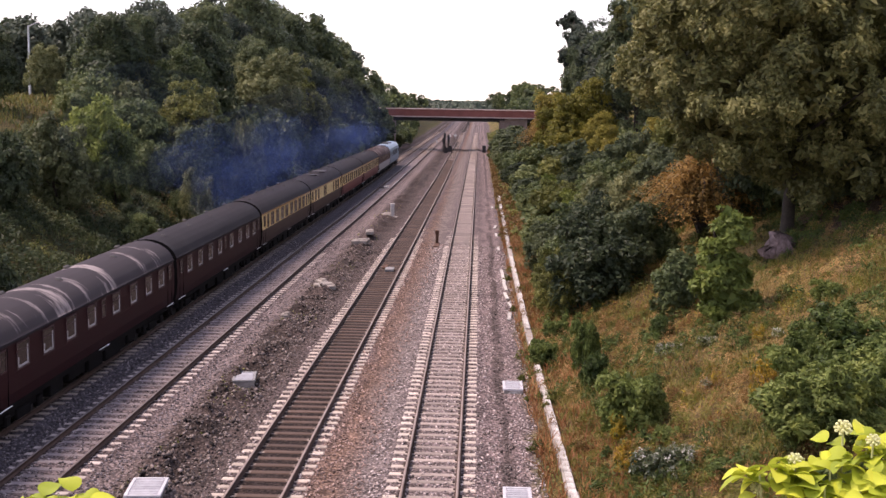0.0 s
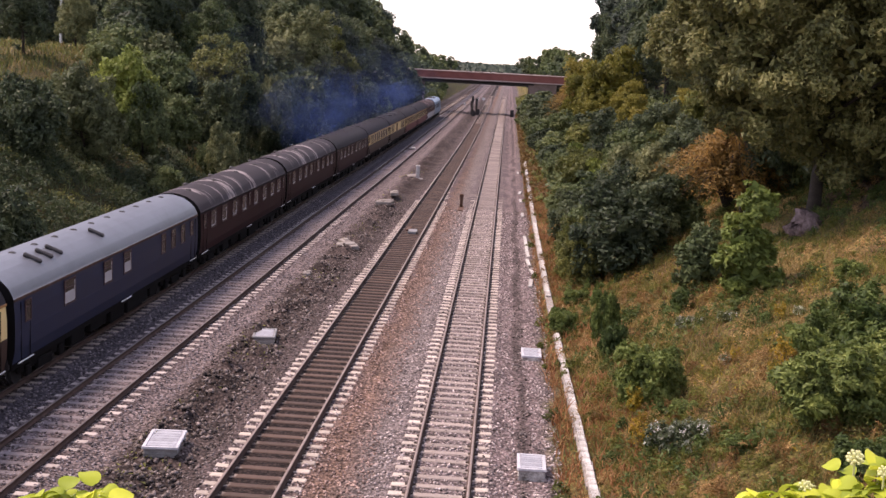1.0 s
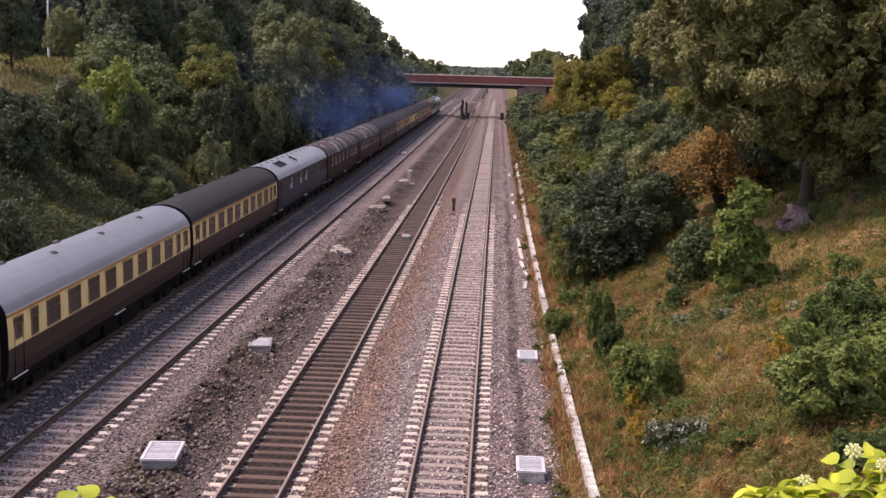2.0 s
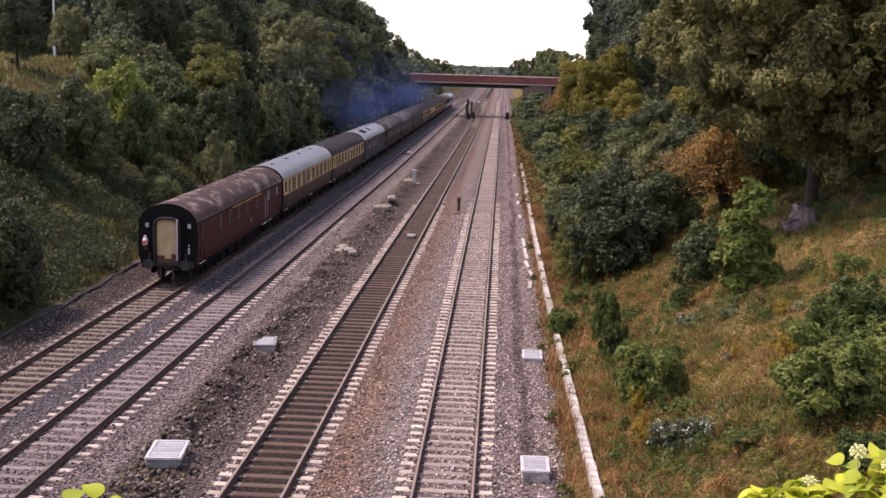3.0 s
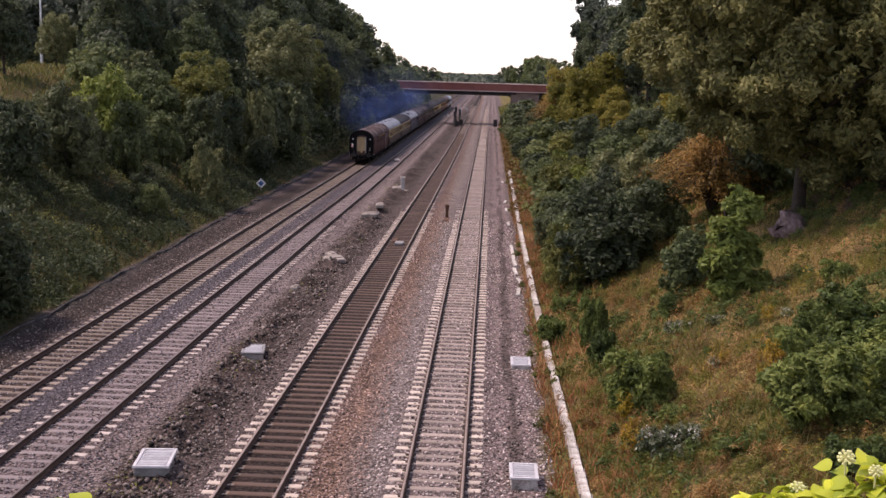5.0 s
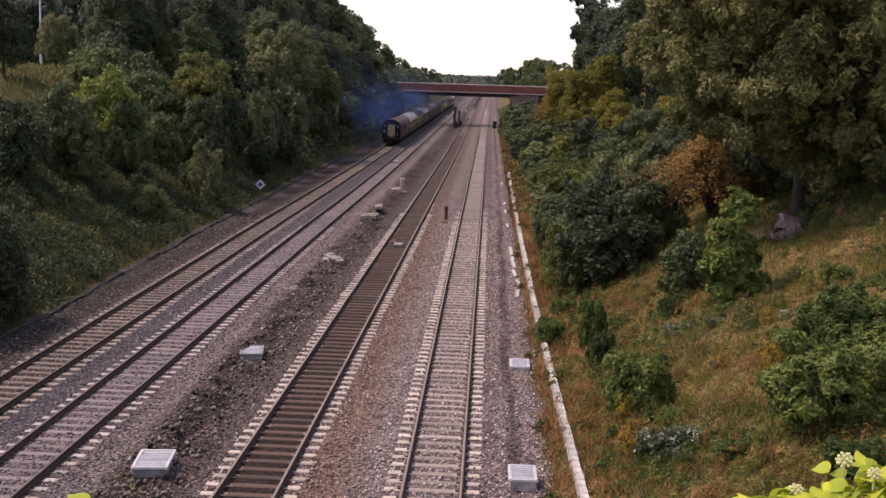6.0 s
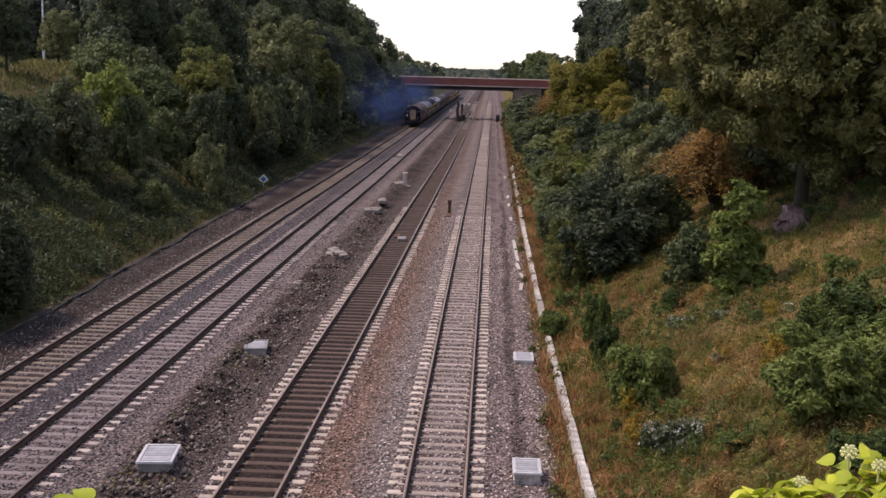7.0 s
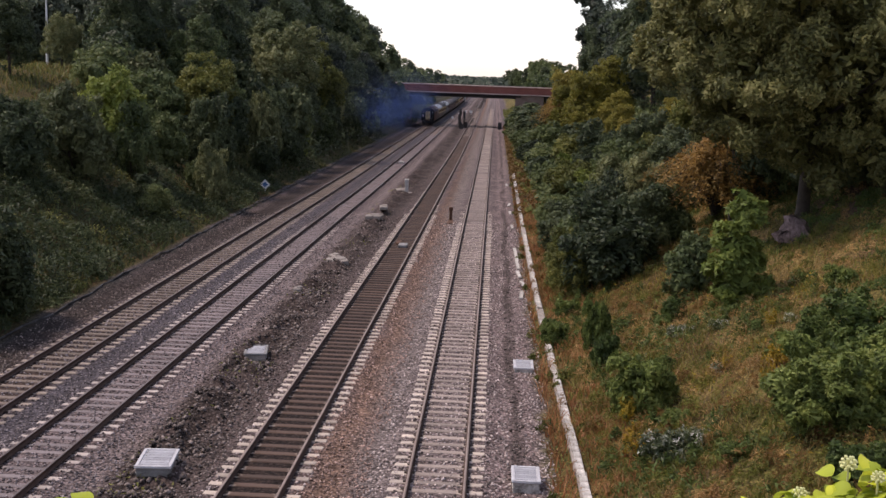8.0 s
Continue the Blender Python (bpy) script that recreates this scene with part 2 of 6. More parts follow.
M_BOXGREY = mat("box_grey", (0.16, 0.155, 0.15), (0.28, 0.27, 0.26), 5, 0.6)
M_BOXLID = mat("box_lid", (0.42, 0.41, 0.43), (0.56, 0.55, 0.57), 4, 0.55)
M_RIB = mat("lid_rib_grey", (0.28, 0.28, 0.30), (0.38, 0.38, 0.41), 5, 0.6, rand=0.12)
M_BRICK = mat("bridge_red", (0.20, 0.070, 0.056), (0.29, 0.105, 0.084), 0.6, 0.8, bump_scale=6)
M_STEELPALE = mat("bridge_pale", (0.40, 0.30, 0.26), (0.54, 0.42, 0.37), 1.0, 0.8)
M_DARKSTEEL = mat("dark_steel", (0.03, 0.028, 0.028), (0.055, 0.05, 0.05), 3, 0.7)
M_ABUT = mat("abutment_brick", (0.16, 0.11, 0.09), (0.27, 0.20, 0.17), 0.8, 0.9)
M_RUST = mat("rusty_iron", (0.07, 0.035, 0.022), (0.13, 0.07, 0.045), 5, 0.9)
M_WHITE = mat("white_paint", (0.66, 0.66, 0.65), (0.80, 0.80, 0.79), 5, 0.6)
M_POSTWHITE = mat("post_white", (0.36, 0.33, 0.31), (0.60, 0.57, 0.54), 4, 0.8)
M_BARK = mat("bark", (0.026, 0.020, 0.016), (0.060, 0.047, 0.037), 3, 0.95, bump=0.8, bump_scale=12)
M_GALV = mat("galvanised", (0.40, 0.41, 0.42), (0.52, 0.53, 0.54), 3, 0.5, metal=0.5)
M_SMOKE = smoke_mat("smoke", (0.085, 0.145, 0.37), 0.026)
M_HAZE = smoke_mat("thin_smoke", (0.11, 0.16, 0.32), 0.011)

M_BLACK = paint("black_underframe", (0.009, 0.008, 0.008), 0.8, (0.020, 0.017, 0.015), 0.5, spec=0.08)
M_MAROON = paint("maroon_paint", (0.030, 0.007, 0.009), 0.42, (0.022, 0.012, 0.012), 0.5, spec=0.12)
M_MAROON_OLD = paint("faded_maroon_paint", (0.074, 0.014, 0.013), 0.5, (0.038, 0.014, 0.012), 0.5, spec=0.2)
M_CREAM = paint("cream_paint", (0.80, 0.61, 0.27), 0.4, (0.34, 0.26, 0.13), 0.35)
M_CHOC = paint("chocolate_paint", (0.048, 0.026, 0.018), 0.4, (0.03, 0.02, 0.016), 0.4)
M_CRIMSON = paint("crimson_paint", (0.17, 0.03, 0.03), 0.4, (0.07, 0.03, 0.025), 0.4)
M_BLUE = paint("blue_paint", (0.012, 0.020, 0.052), 0.4, (0.02, 0.02, 0.03), 0.4)
M_ROOF_DARK = paint("dark_roof", (0.030, 0.026, 0.029), 0.75, (0.046, 0.039, 0.041), 0.5, 0.8, spec=0.1)
M_ROOF_SILVER = paint("silver_roof", (0.165, 0.176, 0.205), 0.38, (0.09, 0.095, 0.11), 0.5, 0.7)
M_ROOF_BAND = banded_roof("banded_roof", (0.052, 0.042, 0.046), (0.36, 0.305, 0.295), (0.22, 0.85, 0.22), 0.575, 0.075, 5)
M_ROOF_PATCH = banded_roof("patched_roof", (0.070, 0.040, 0.036), (0.30, 0.235, 0.225), (1.1, 0.75, 1.0), 0.51)
M_PANE = plain("dark_glass", (0.040, 0.030, 0.024), 0.2)
M_PANE.node_tree.nodes["Principled BSDF"].inputs["Specular IOR Level"].default_value = 0.25
M_BLIND = plain("pale_blind", (0.42, 0.395, 0.39), 0.7)
M_FRAMEPALE = plain("brown_window_frame", (0.13, 0.075, 0.035), 0.5)
M_GUTTER_GOLD = plain("gold_gutter", (0.36, 0.17, 0.045), 0.6)
M_GUTTER_RUST = mat("rusty_gutter", (0.055, 0.030, 0.024), (0.13, 0.07, 0.05), 4, 0.8, bump=0)
M_FRAMEDARK = plain("dark_window_frame", (0.06, 0.03, 0.03), 0.5)
M_BOARD = mat("cream_board", (0.38, 0.27, 0.13), (0.60, 0.45, 0.26), 1.6, 0.7)
M_YELLOW = plain("yellow_line", (0.60, 0.34, 0.04), 0.6)
M_REDLENS = plain("red_lens", (0.75, 0.06, 0.05), 0.3)
M_TEAL = paint("loco_blue_grey", (0.20, 0.28, 0.36), 0.35, (0.1, 0.12, 0.14), 0.3)


# ---- building helpers ----
rng = np.random.default_rng(7)


def mesh_np(name, verts, faces, mats=(), index=None, smooth=False):
    """A mesh from arrays: verts n x 3, faces m x k."""
    verts, faces = np.asarray(verts, np.float32), np.asarray(faces, np.int32)
    me = bpy.data.meshes.new(name)
    k = faces.shape[1]
    me.vertices.add(len(verts)); me.vertices.foreach_set("co", verts.ravel())
    me.loops.add(faces.size); me.loops.foreach_set("vertex_index", faces.ravel())
    me.polygons.add(len(faces))
    me.polygons.foreach_set("loop_start", np.arange(0, faces.size, k, dtype=np.int32))
    if index is not None:
        me.polygons.foreach_set("material_index", np.asarray(index, np.int32))
    if smooth:
        me.polygons.foreach_set("use_smooth", np.ones(len(faces), bool))
    for m in mats:
        me.materials.append(m)
    me.update(calc_edges=True)
    me.validate()
    return me


def link(name, me, parent=None, m=None, label=""):
    ob = new(name, me)
    if parent is not None:
        ob.parent = parent
    if m is not None:
        ob.matrix_basis = m
    return tagged(ob, label)


def part(name, bm, material, parent, label="", smooth=False):
    me = bpy.data.meshes.new(name)
    bm.to_mesh(me)
    bm.free()
    for mm in (material if isinstance(material, (list, tuple)) else [material]):
        me.materials.append(mm)
    if smooth:
        for p in me.polygons:
            p.use_smooth = True
    return link(name, me, parent, None, label)


def box(bm, x, y, z, sx, sy, sz, bevel=0.0, mi=0, m=None):
    """A box centred at x, y, z, bevelled, added to bm."""
    r = bmesh.ops.create_cube(bm, size=1.0, matrix=(m or Matrix()) @ Matrix.Translation((x, y, z)) @ Matrix.Diagonal((sx, sy, sz, 1)))
    vs = r["verts"]
    fs = {f for v in vs for f in v.link_faces}
    if bevel:
        es = {e for v in vs for e in v.link_edges}
        out = bmesh.ops.bevel(bm, geom=list(es), offset=bevel, segments=1, affect="EDGES", profile=0.5)
        fs = set(out["faces"]) | {f for f in fs if f.is_valid}
    for f in fs:
        if f.is_valid:
            f.material_index = mi
    return bm


def rod(bm, a, b, r0, r1=None, seg=8, mi=0):
    """A tapered rod from a to b."""
    a, b = Vector(a), Vector(b)
    d = b - a
    q = d.to_track_quat("Z", "Y").to_matrix().to_4x4()
    r = bmesh.ops.create_cone(bm, cap_ends=True, segments=seg, radius1=r0, radius2=r0 if r1 is None else r1, depth=d.length,
                              matrix=Matrix.Translation((a + b) / 2) @ q)
    for f in {f for v in r["verts"] for f in v.link_faces}:
        f.material_index = mi
    return bm


def fbm(x, y, s, seed=0):
    """Cheap smooth noise in -1..1 on arrays."""
    v = np.zeros(np.broadcast(x, y).shape)
    amp = 0.0
    for i, (kx, ky, ph) in enumerate(((1.0, 0.63, 0.3), (-0.71, 1.13, 1.9), (1.9, -1.4, 4.1), (2.7, 2.3, 2.2), (-4.1, 3.3, 5.3), (6.3, 5.9, 0.8))):
        a = 1 / (1 + i * 0.55)
        v = v + a * np.sin((kx * x + ky * y) / s + ph + seed * 1.7 + 1.3 * np.sin((ky * x - kx * y) / (s * 1.7) + seed))
        amp += a
    return v / amp * 1.6


# ---- the plan of the line ----
def fall(y):
    """The line falls away gently, at 1 in 200, from 80 m on to beyond the bridge."""
    y = np.asarray(y, float)
    u = np.clip(y - 80, 0, 320)
    return -0.005 * u * u / (u + 6)


def track_x(i, y):
    """Centre line of the four tracks."""
    y = np.asarray(y, float)
    s = np.where(y < 92, y, 92 + 28 * (1 - np.exp(-(np.maximum(y, 92) - 92) / 28)))
    if i == 0:
        return -15.8 + 0.0105 * s
    if i == 1:
        return -12.4 + 0.0105 * s
    if i == 2:
        q = np.where(y < 140, y, 140 + 45 * (1 - np.exp(-(np.maximum(y, 140) - 140) / 45)))
        return -6.0 + 0.0075 * q + 0.65 * fall(y)
    return -1.14 + 0 * y


def ground_z(x, y):
    x, y = np.asarray(x, float), np.asarray(y, float)
    fade = np.clip(1 - (y - 650) / 500, 0.0, 1) ** 1.5
    top_r = 9.4 + 0.5 * fbm(x, y, 23, 2)
    top_l = 9.5 + 0.4 * fbm(x, y, 26, 4)
    r = np.maximum(x - 3.0, 0)
    zr = 0.47 * (np.sqrt(r * r + 0.6) - 0.775)
    zr = top_r - np.logaddexp(0, (top_r - zr) * 1.6) / 1.6
    zr = np.where(x > 2.2, np.maximum(zr, 0) + np.clip((x - 3) / 3, 0, 1) * 0.16 * fbm(x, y, 2.6, 1), 0)
    q = np.maximum(-18.9 - x, 0)
    zl = 0.50 * (np.sqrt(q * q + 0.5) - 0.707)
    zl = top_l - np.logaddexp(0, (top_l - zl) * 1.6) / 1.6
    zl = np.where(x < -18.7, np.maximum(zl, 0) + np.clip((-19.5 - x) / 3, 0, 1) * 0.2 * fbm(x, y, 2.9, 3), 0)
    z = (zr + zl) * fade
    near = 99.0
    for i in range(4):
        near = np.minimum(near, np.abs(x - track_x(i, y)))
    bed = (x > -18.7) & (x < 2.3)
    low = np.clip((near - 1.3) / 0.5, 0, 1)
    z = z + np.where(bed, -0.11 * low + 0.018 * fbm(x, y, 0.5, 6) * low, 0)
    for i in range(4):
        d = np.abs(x - track_x(i, y)) + (0.12 if i == 3 else 0)
        z = z + np.where(bed, 0.045 * np.clip((d - 0.88) / 0.2, 0, 1) * np.clip((1.75 - d) / 0.4, 0, 1) * np.clip((y - 78) / 30, 0, 1), 0)
    ridge = np.exp(-((x + 9.0 - 0.007 * y) / 0.85) ** 2)
    z = z + ridge * np.clip(0.14 + 0.34 * fbm(x, y, 0.55, 8), 0, 0.5) * (y < 320)
    kerb = np.exp(-((x + 18.55) / 0.35) ** 2)
    z = z + kerb * (0.10 + 0.08 * fbm(x, y, 0.9, 9)) * (y < 320)
    return z + fall(y)


def mixc(a, b, f):
    return a + (b - a) * f[..., None]


def ground():
    xs = np.concatenate([[-3500, -1500, -600, -300, -160, -110], np.linspace(-85, -20, 66), np.arange(-19.6, 3.2, 0.22), np.linspace(3.5, 40, 74), [50, 70, 110, 180, 320, 700, 1600, 3500]])
    ys = np.concatenate([[-300, -80, -30, -5, 10, 18], np.arange(22, 60, 0.3), np.arange(60, 130, 0.8), np.arange(130, 330, 3), np.linspace(335, 1300, 70), [1600, 2000, 2600, 3400, 4500]])
    X, Y = np.meshgrid(xs, ys)
    Z = ground_z(X, Y)
    nx, ny = len(xs), len(ys)
    i = np.arange(nx - 1)[None, :] + nx * np.arange(ny - 1)[:, None]
    F = np.stack([i, i + 1, i + nx + 1, i + nx], -1).reshape(-1, 4)
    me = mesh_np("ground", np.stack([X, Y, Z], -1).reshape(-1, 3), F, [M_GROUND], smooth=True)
    # tints by zone: stone, soiled stone, earth, dry and green turf; shade tinted in on the left
    n1, n2 = fbm(X, Y, 1.1, 11), fbm(X, Y, 5.0, 12)
    c = np.zeros(X.shape + (3,)) + np.array([0.128, 0.097, 0.096])
    pink, brown, dark, pale_c, blue = [np.array(v) for v in ((0.205, 0.128, 0.094), (0.082, 0.060, 0.053), (0.030, 0.020, 0.016), (0.225, 0.177, 0.170), (0.086, 0.077, 0.088))]
    band = lambda x0, w: np.clip(1.5 - np.abs(X - x0) / w + 0.35 * n1, 0, 1)
    t = [track_x(k, Y) for k in range(4)]
    grey_c = np.array([0.165, 0.135, 0.126])
    c = mixc(c, pink, 0.9 * band(t[2] + 1.9, 0.62))
    c = mixc(c, grey_c * 1.15, 0.85 * band(t[3] - 1.75, 0.62))
    c = mixc(c, pale_c, 0.6 * band(t[3], 1.2))
    c = mixc(c, pale_c * np.array([1.12, 1.06, 1.06]), 0.85 * band(1.0, 0.7))
    c = mixc(c, brown * 0.6, 0.8 * np.clip(1.2 - np.abs(X - t[3] - 2.15 + 0.12 * fbm(X, Y, 3.0, 61)) / 0.2 + 0.5 * n1, 0, 1))
    c = mixc(c, dark, 0.95 * np.clip((0.80 - np.abs(X - t[2])) / 0.1, 0, 1))
    c = mixc(c, brown, 0.85 * band((t[1] + t[2]) / 2 + 0.6, 1.35))
    c = mixc(c, brown * 0.5, 0.9 * band(-8.9 + 0.006 * Y, 1.1) * np.clip(0.30 + 1.5 * fbm(X, Y, 0.8, 17), 0, 1))
    c = mixc(c, pale_c * 1.1, 0.7 * band(t[1] + 1.75, 0.42))
    c = mixc(c, pale_c * np.array([0.82, 0.82, 0.85]), 0.8 * np.clip((0.85 - np.abs(X - t[1])) / 0.2, 0, 1))
    # bluish shade between the two left lines, painted into the ballast tint
    c = mixc(c, blue, 0.85 * band((t[0] + t[1]) / 2, 0.6))
    c = mixc(c, dark * 2.0, 0.9 * np.clip((1.0 - np.abs(X - t[0])) / 0.2, 0, 1))
    # darker brown left of the first line, near-black strip along the bank foot
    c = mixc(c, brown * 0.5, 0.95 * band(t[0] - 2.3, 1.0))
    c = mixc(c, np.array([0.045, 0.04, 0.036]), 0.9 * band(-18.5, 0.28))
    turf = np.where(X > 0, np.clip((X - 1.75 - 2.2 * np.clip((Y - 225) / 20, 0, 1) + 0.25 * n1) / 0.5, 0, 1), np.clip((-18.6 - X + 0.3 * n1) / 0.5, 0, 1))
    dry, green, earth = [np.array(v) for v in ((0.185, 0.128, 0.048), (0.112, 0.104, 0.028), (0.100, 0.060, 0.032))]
    # left bank: the same turf colours scaled down, tree shade painted into the tint
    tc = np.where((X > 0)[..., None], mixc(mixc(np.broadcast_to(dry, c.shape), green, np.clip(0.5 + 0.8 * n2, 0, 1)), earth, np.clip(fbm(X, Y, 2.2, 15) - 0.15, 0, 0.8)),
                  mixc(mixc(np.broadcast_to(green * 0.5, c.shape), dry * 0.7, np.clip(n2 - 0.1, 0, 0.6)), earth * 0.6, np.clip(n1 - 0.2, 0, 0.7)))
    high = np.clip((Z - 7.2) / 1.2, 0, 1) * (X < 0)
    tc = mixc(tc, np.array([0.125, 0.096, 0.036]), 0.8 * high)
    litter = np.exp(-((X - 17.5) / 3.6) ** 2 - ((Y - 52.5) / 4.0) ** 2)
    tc = mixc(tc, np.array([0.105, 0.064, 0.045]), np.clip(1.6 * litter + 0.3 * n1 * litter, 0, 1))
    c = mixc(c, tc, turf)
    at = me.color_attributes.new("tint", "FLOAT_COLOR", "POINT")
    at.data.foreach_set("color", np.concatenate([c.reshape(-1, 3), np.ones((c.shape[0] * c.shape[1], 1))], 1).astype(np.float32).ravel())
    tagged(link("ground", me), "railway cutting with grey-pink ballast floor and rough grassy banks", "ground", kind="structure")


def rails_and_sleepers():
    # rail section, head up, about the rail's centre
    prof = np.array([(-.07, 0), (-.07, .012), (-.012, .03), (-.012, .115), (-.036, .125), (-.036, .155), (.036, .155), (.036, .125), (.012, .115), (.012, .03), (.07, .012), (.07, 0)])
    ys = np.concatenate([np.arange(-10, 300, 5.0), np.arange(300, 900, 25.0)])
    bm = bmesh.new()
    box(bm, 0, 0, -0.075, 2.5, 0.25, 0.2, 0.022)
    for sx in (-1, 1):
        for ex in (-0.105, 0.105):
            box(bm, sx * 0.753 + ex, 0, 0.04, 0.07, 0.11, 0.035, 0, 1)
        box(bm, sx * 0.753, 0, 0.031, 0.17, 0.19, 0.016, 0, 1)
    labels = ("dusty running line on tan concrete sleepers, nearest the wooded bank", "running line with grey ballast heaped over its sleepers",
              "running line with oil-blackened sleepers between bright rails", "running line on pale concrete sleepers with polished rails")
    for i in range(4):
        tr = tagged(new("railway_track"), labels[i], "railway track", "railway tracks", "structure")
        for sx in (-0.753, 0.753):
            cx = track_x(i, ys) + sx
            V = np.stack([cx[:, None] + prof[None, :, 0], np.broadcast_to(ys[:, None], (len(ys), 12)), 0.045 + prof[None, :, 1] + fall(ys)[:, None]], -1).reshape(-1, 3)
            k = np.arange(12)
            base = (np.arange(len(ys) - 1) * 12)[:, None]
            F = np.stack([base + k, base + (k + 1) % 12, base + 12 + (k + 1) % 12, base + 12 + k], -1).reshape(-1, 4)
            idx = np.where(np.tile(k == 5, len(ys) - 1), 1, 0)
            link("rail", mesh_np("rail", V, F, [M_RAIL, M_RAILTOP_DULL if i < 2 else M_RAILTOP], idx), tr)
        me = bpy.data.meshes.new("sleeper")
        bm.to_mesh(me)
        me.materials.append(M_SLEEPER[i]); me.materials.append(M_CLIP)
        r = random.Random(i)
        n = 0
        y = 20.0 + 0.2 * i
        while n < 298:
            link("sleeper", me, tr, pose(float(track_x(i, y)) + r.uniform(-.02, .02), y + r.uniform(-.02, .02), float(fall(y)) + (0.0 if i != 1 else -0.012) + r.uniform(-.006, .006) - min(max(y - 62, 0) / 30, 1) * r.uniform(0.006, 0.016), 0, 0, r.uniform(-.6, .6) - math.degrees(0.0105 if i < 2 else 0.006)))
            y += 0.655
            n += 1
        yy = np.arange(y, 420, 0.655)
        b8 = np.array([(a, b, c) for a in (-1.25, 1.25) for b in (-.125, .125) for c in (-.1, 0.008)])
        f6 = np.array([(0, 1, 3, 2), (4, 6, 7, 5), (0, 4, 5, 1), (2, 3, 7, 6), (0, 2, 6, 4), (1, 5, 7, 3)])
        V = b8[None] + np.stack([track_x(i, yy), yy, fall(yy)], -1)[:, None, :]
        F = f6[None] + 8 * np.arange(len(yy))[:, None, None]
        tagged(link("far_sleepers", mesh_np("far_sleepers", V.reshape(-1, 3), F.reshape(-1, 4), [M_FARSLEEPER if i < 3 else M_FARSLEEPER_PALE]), tr), kind="stuff")
    bm.free()


def ballast_stones():
    """Loose stones over the nearer part of the track bed."""
    n = 52000
    y = 24 + 62 * rng.random(n) ** 1.7
    x = rng.uniform(-18.4, 2.1, n)
    keep = np.ones(n, bool)
    for i in range(4):
        d = np.abs(x - track_x(i, y))
        keep &= np.abs(d - 0.753) > 0.09
        keep &= ~((d < 1.27) & (np.abs(((y - 20 - 0.2 * i) / 0.655) % 1 - 0.0) < 0.2) & (rng.random(n) < 0.8))
        keep &= ~((d < 1.27) & (np.abs(((y - 20 - 0.2 * i) / 0.655) % 1 - 1.0) < 0.2) & (rng.random(n) < 0.8))
        keep &= ~((d < 0.75) & (i == 2))
    x, y = x[keep], y[keep]
    n = len(x)
    s = rng.uniform(0.028, 0.06, n) * np.where((np.abs(x + 8.75 - 0.006 * y) < 0.9) & (rng.random(n) < 0.35), 1.9, 1)
    z = ground_z(x, y)
    o = np.array([(1, 0, 0), (-1, 0, 0), (0, 1, 0), (0, -1, 0), (0, 0, .8), (0, 0, -.8)])
    f = np.array([(0, 2, 4), (2, 1, 4), (1, 3, 4), (3, 0, 4), (2, 0, 5), (1, 2, 5), (3, 1, 5), (0, 3, 5)])
    a = rng.uniform(0, 6.28, n)
    V = o[None] * rng.uniform(0.6, 1.3, (n, 6, 1))
    ca, sa = np.cos(a)[:, None], np.sin(a)[:, None]
    tilt = rng.uniform(-.6, .6, n)[:, None]
    vx, vy, vz = V[..., 0] * ca - V[..., 1] * sa, V[..., 0] * sa + V[..., 1] * ca, V[..., 2] + tilt * V[..., 0]
    P = np.stack([x[:, None] + vx * s[:, None], y[:, None] + vy * s[:, None], z[:, None] + vz * s[:, None] + 0.25 * s[:, None]], -1)
    mid = (track_x(1, y) + track_x(2, y)) / 2 + 0.5
    soiled = (np.abs(x - mid) < 1.45 + 0.25 * fbm(x, y, 0.8, 19)) | (x < track_x(0, y) - 1.35 + 0.2 * fbm(x, y, 0.8, 29)) | (np.abs(x - track_x(3, y) - 2.15 + 0.12 * fbm(x, y, 3.0, 61)) < 0.2 + 0.12 * fbm(x, y, 0.8, 37))
    rosy = ~soiled & (np.abs(x - track_x(2, y) - 1.9) < 0.75 + 0.25 * fbm(x, y, 0.8, 23))
    # the grey set on the left is the shade-toned one
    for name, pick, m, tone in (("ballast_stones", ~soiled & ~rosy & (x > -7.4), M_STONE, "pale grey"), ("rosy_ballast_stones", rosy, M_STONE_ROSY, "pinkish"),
                                ("soiled_ballast_stones", soiled, M_STONE_SOILED, "soiled brown"), ("shaded_ballast_stones", ~soiled & ~rosy & (x <= -7.4), M_STONE_SHADE, "grey")):
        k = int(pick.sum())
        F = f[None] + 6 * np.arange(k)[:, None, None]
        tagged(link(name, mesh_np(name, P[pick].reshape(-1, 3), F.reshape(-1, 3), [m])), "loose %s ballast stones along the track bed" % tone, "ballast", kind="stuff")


# ---- trackside things ----
def trough_x(y):
    """Line of the cable trough along the bank foot."""
    return 2.28 + 0.52 * np.exp(-(y - 28.7) / 23)


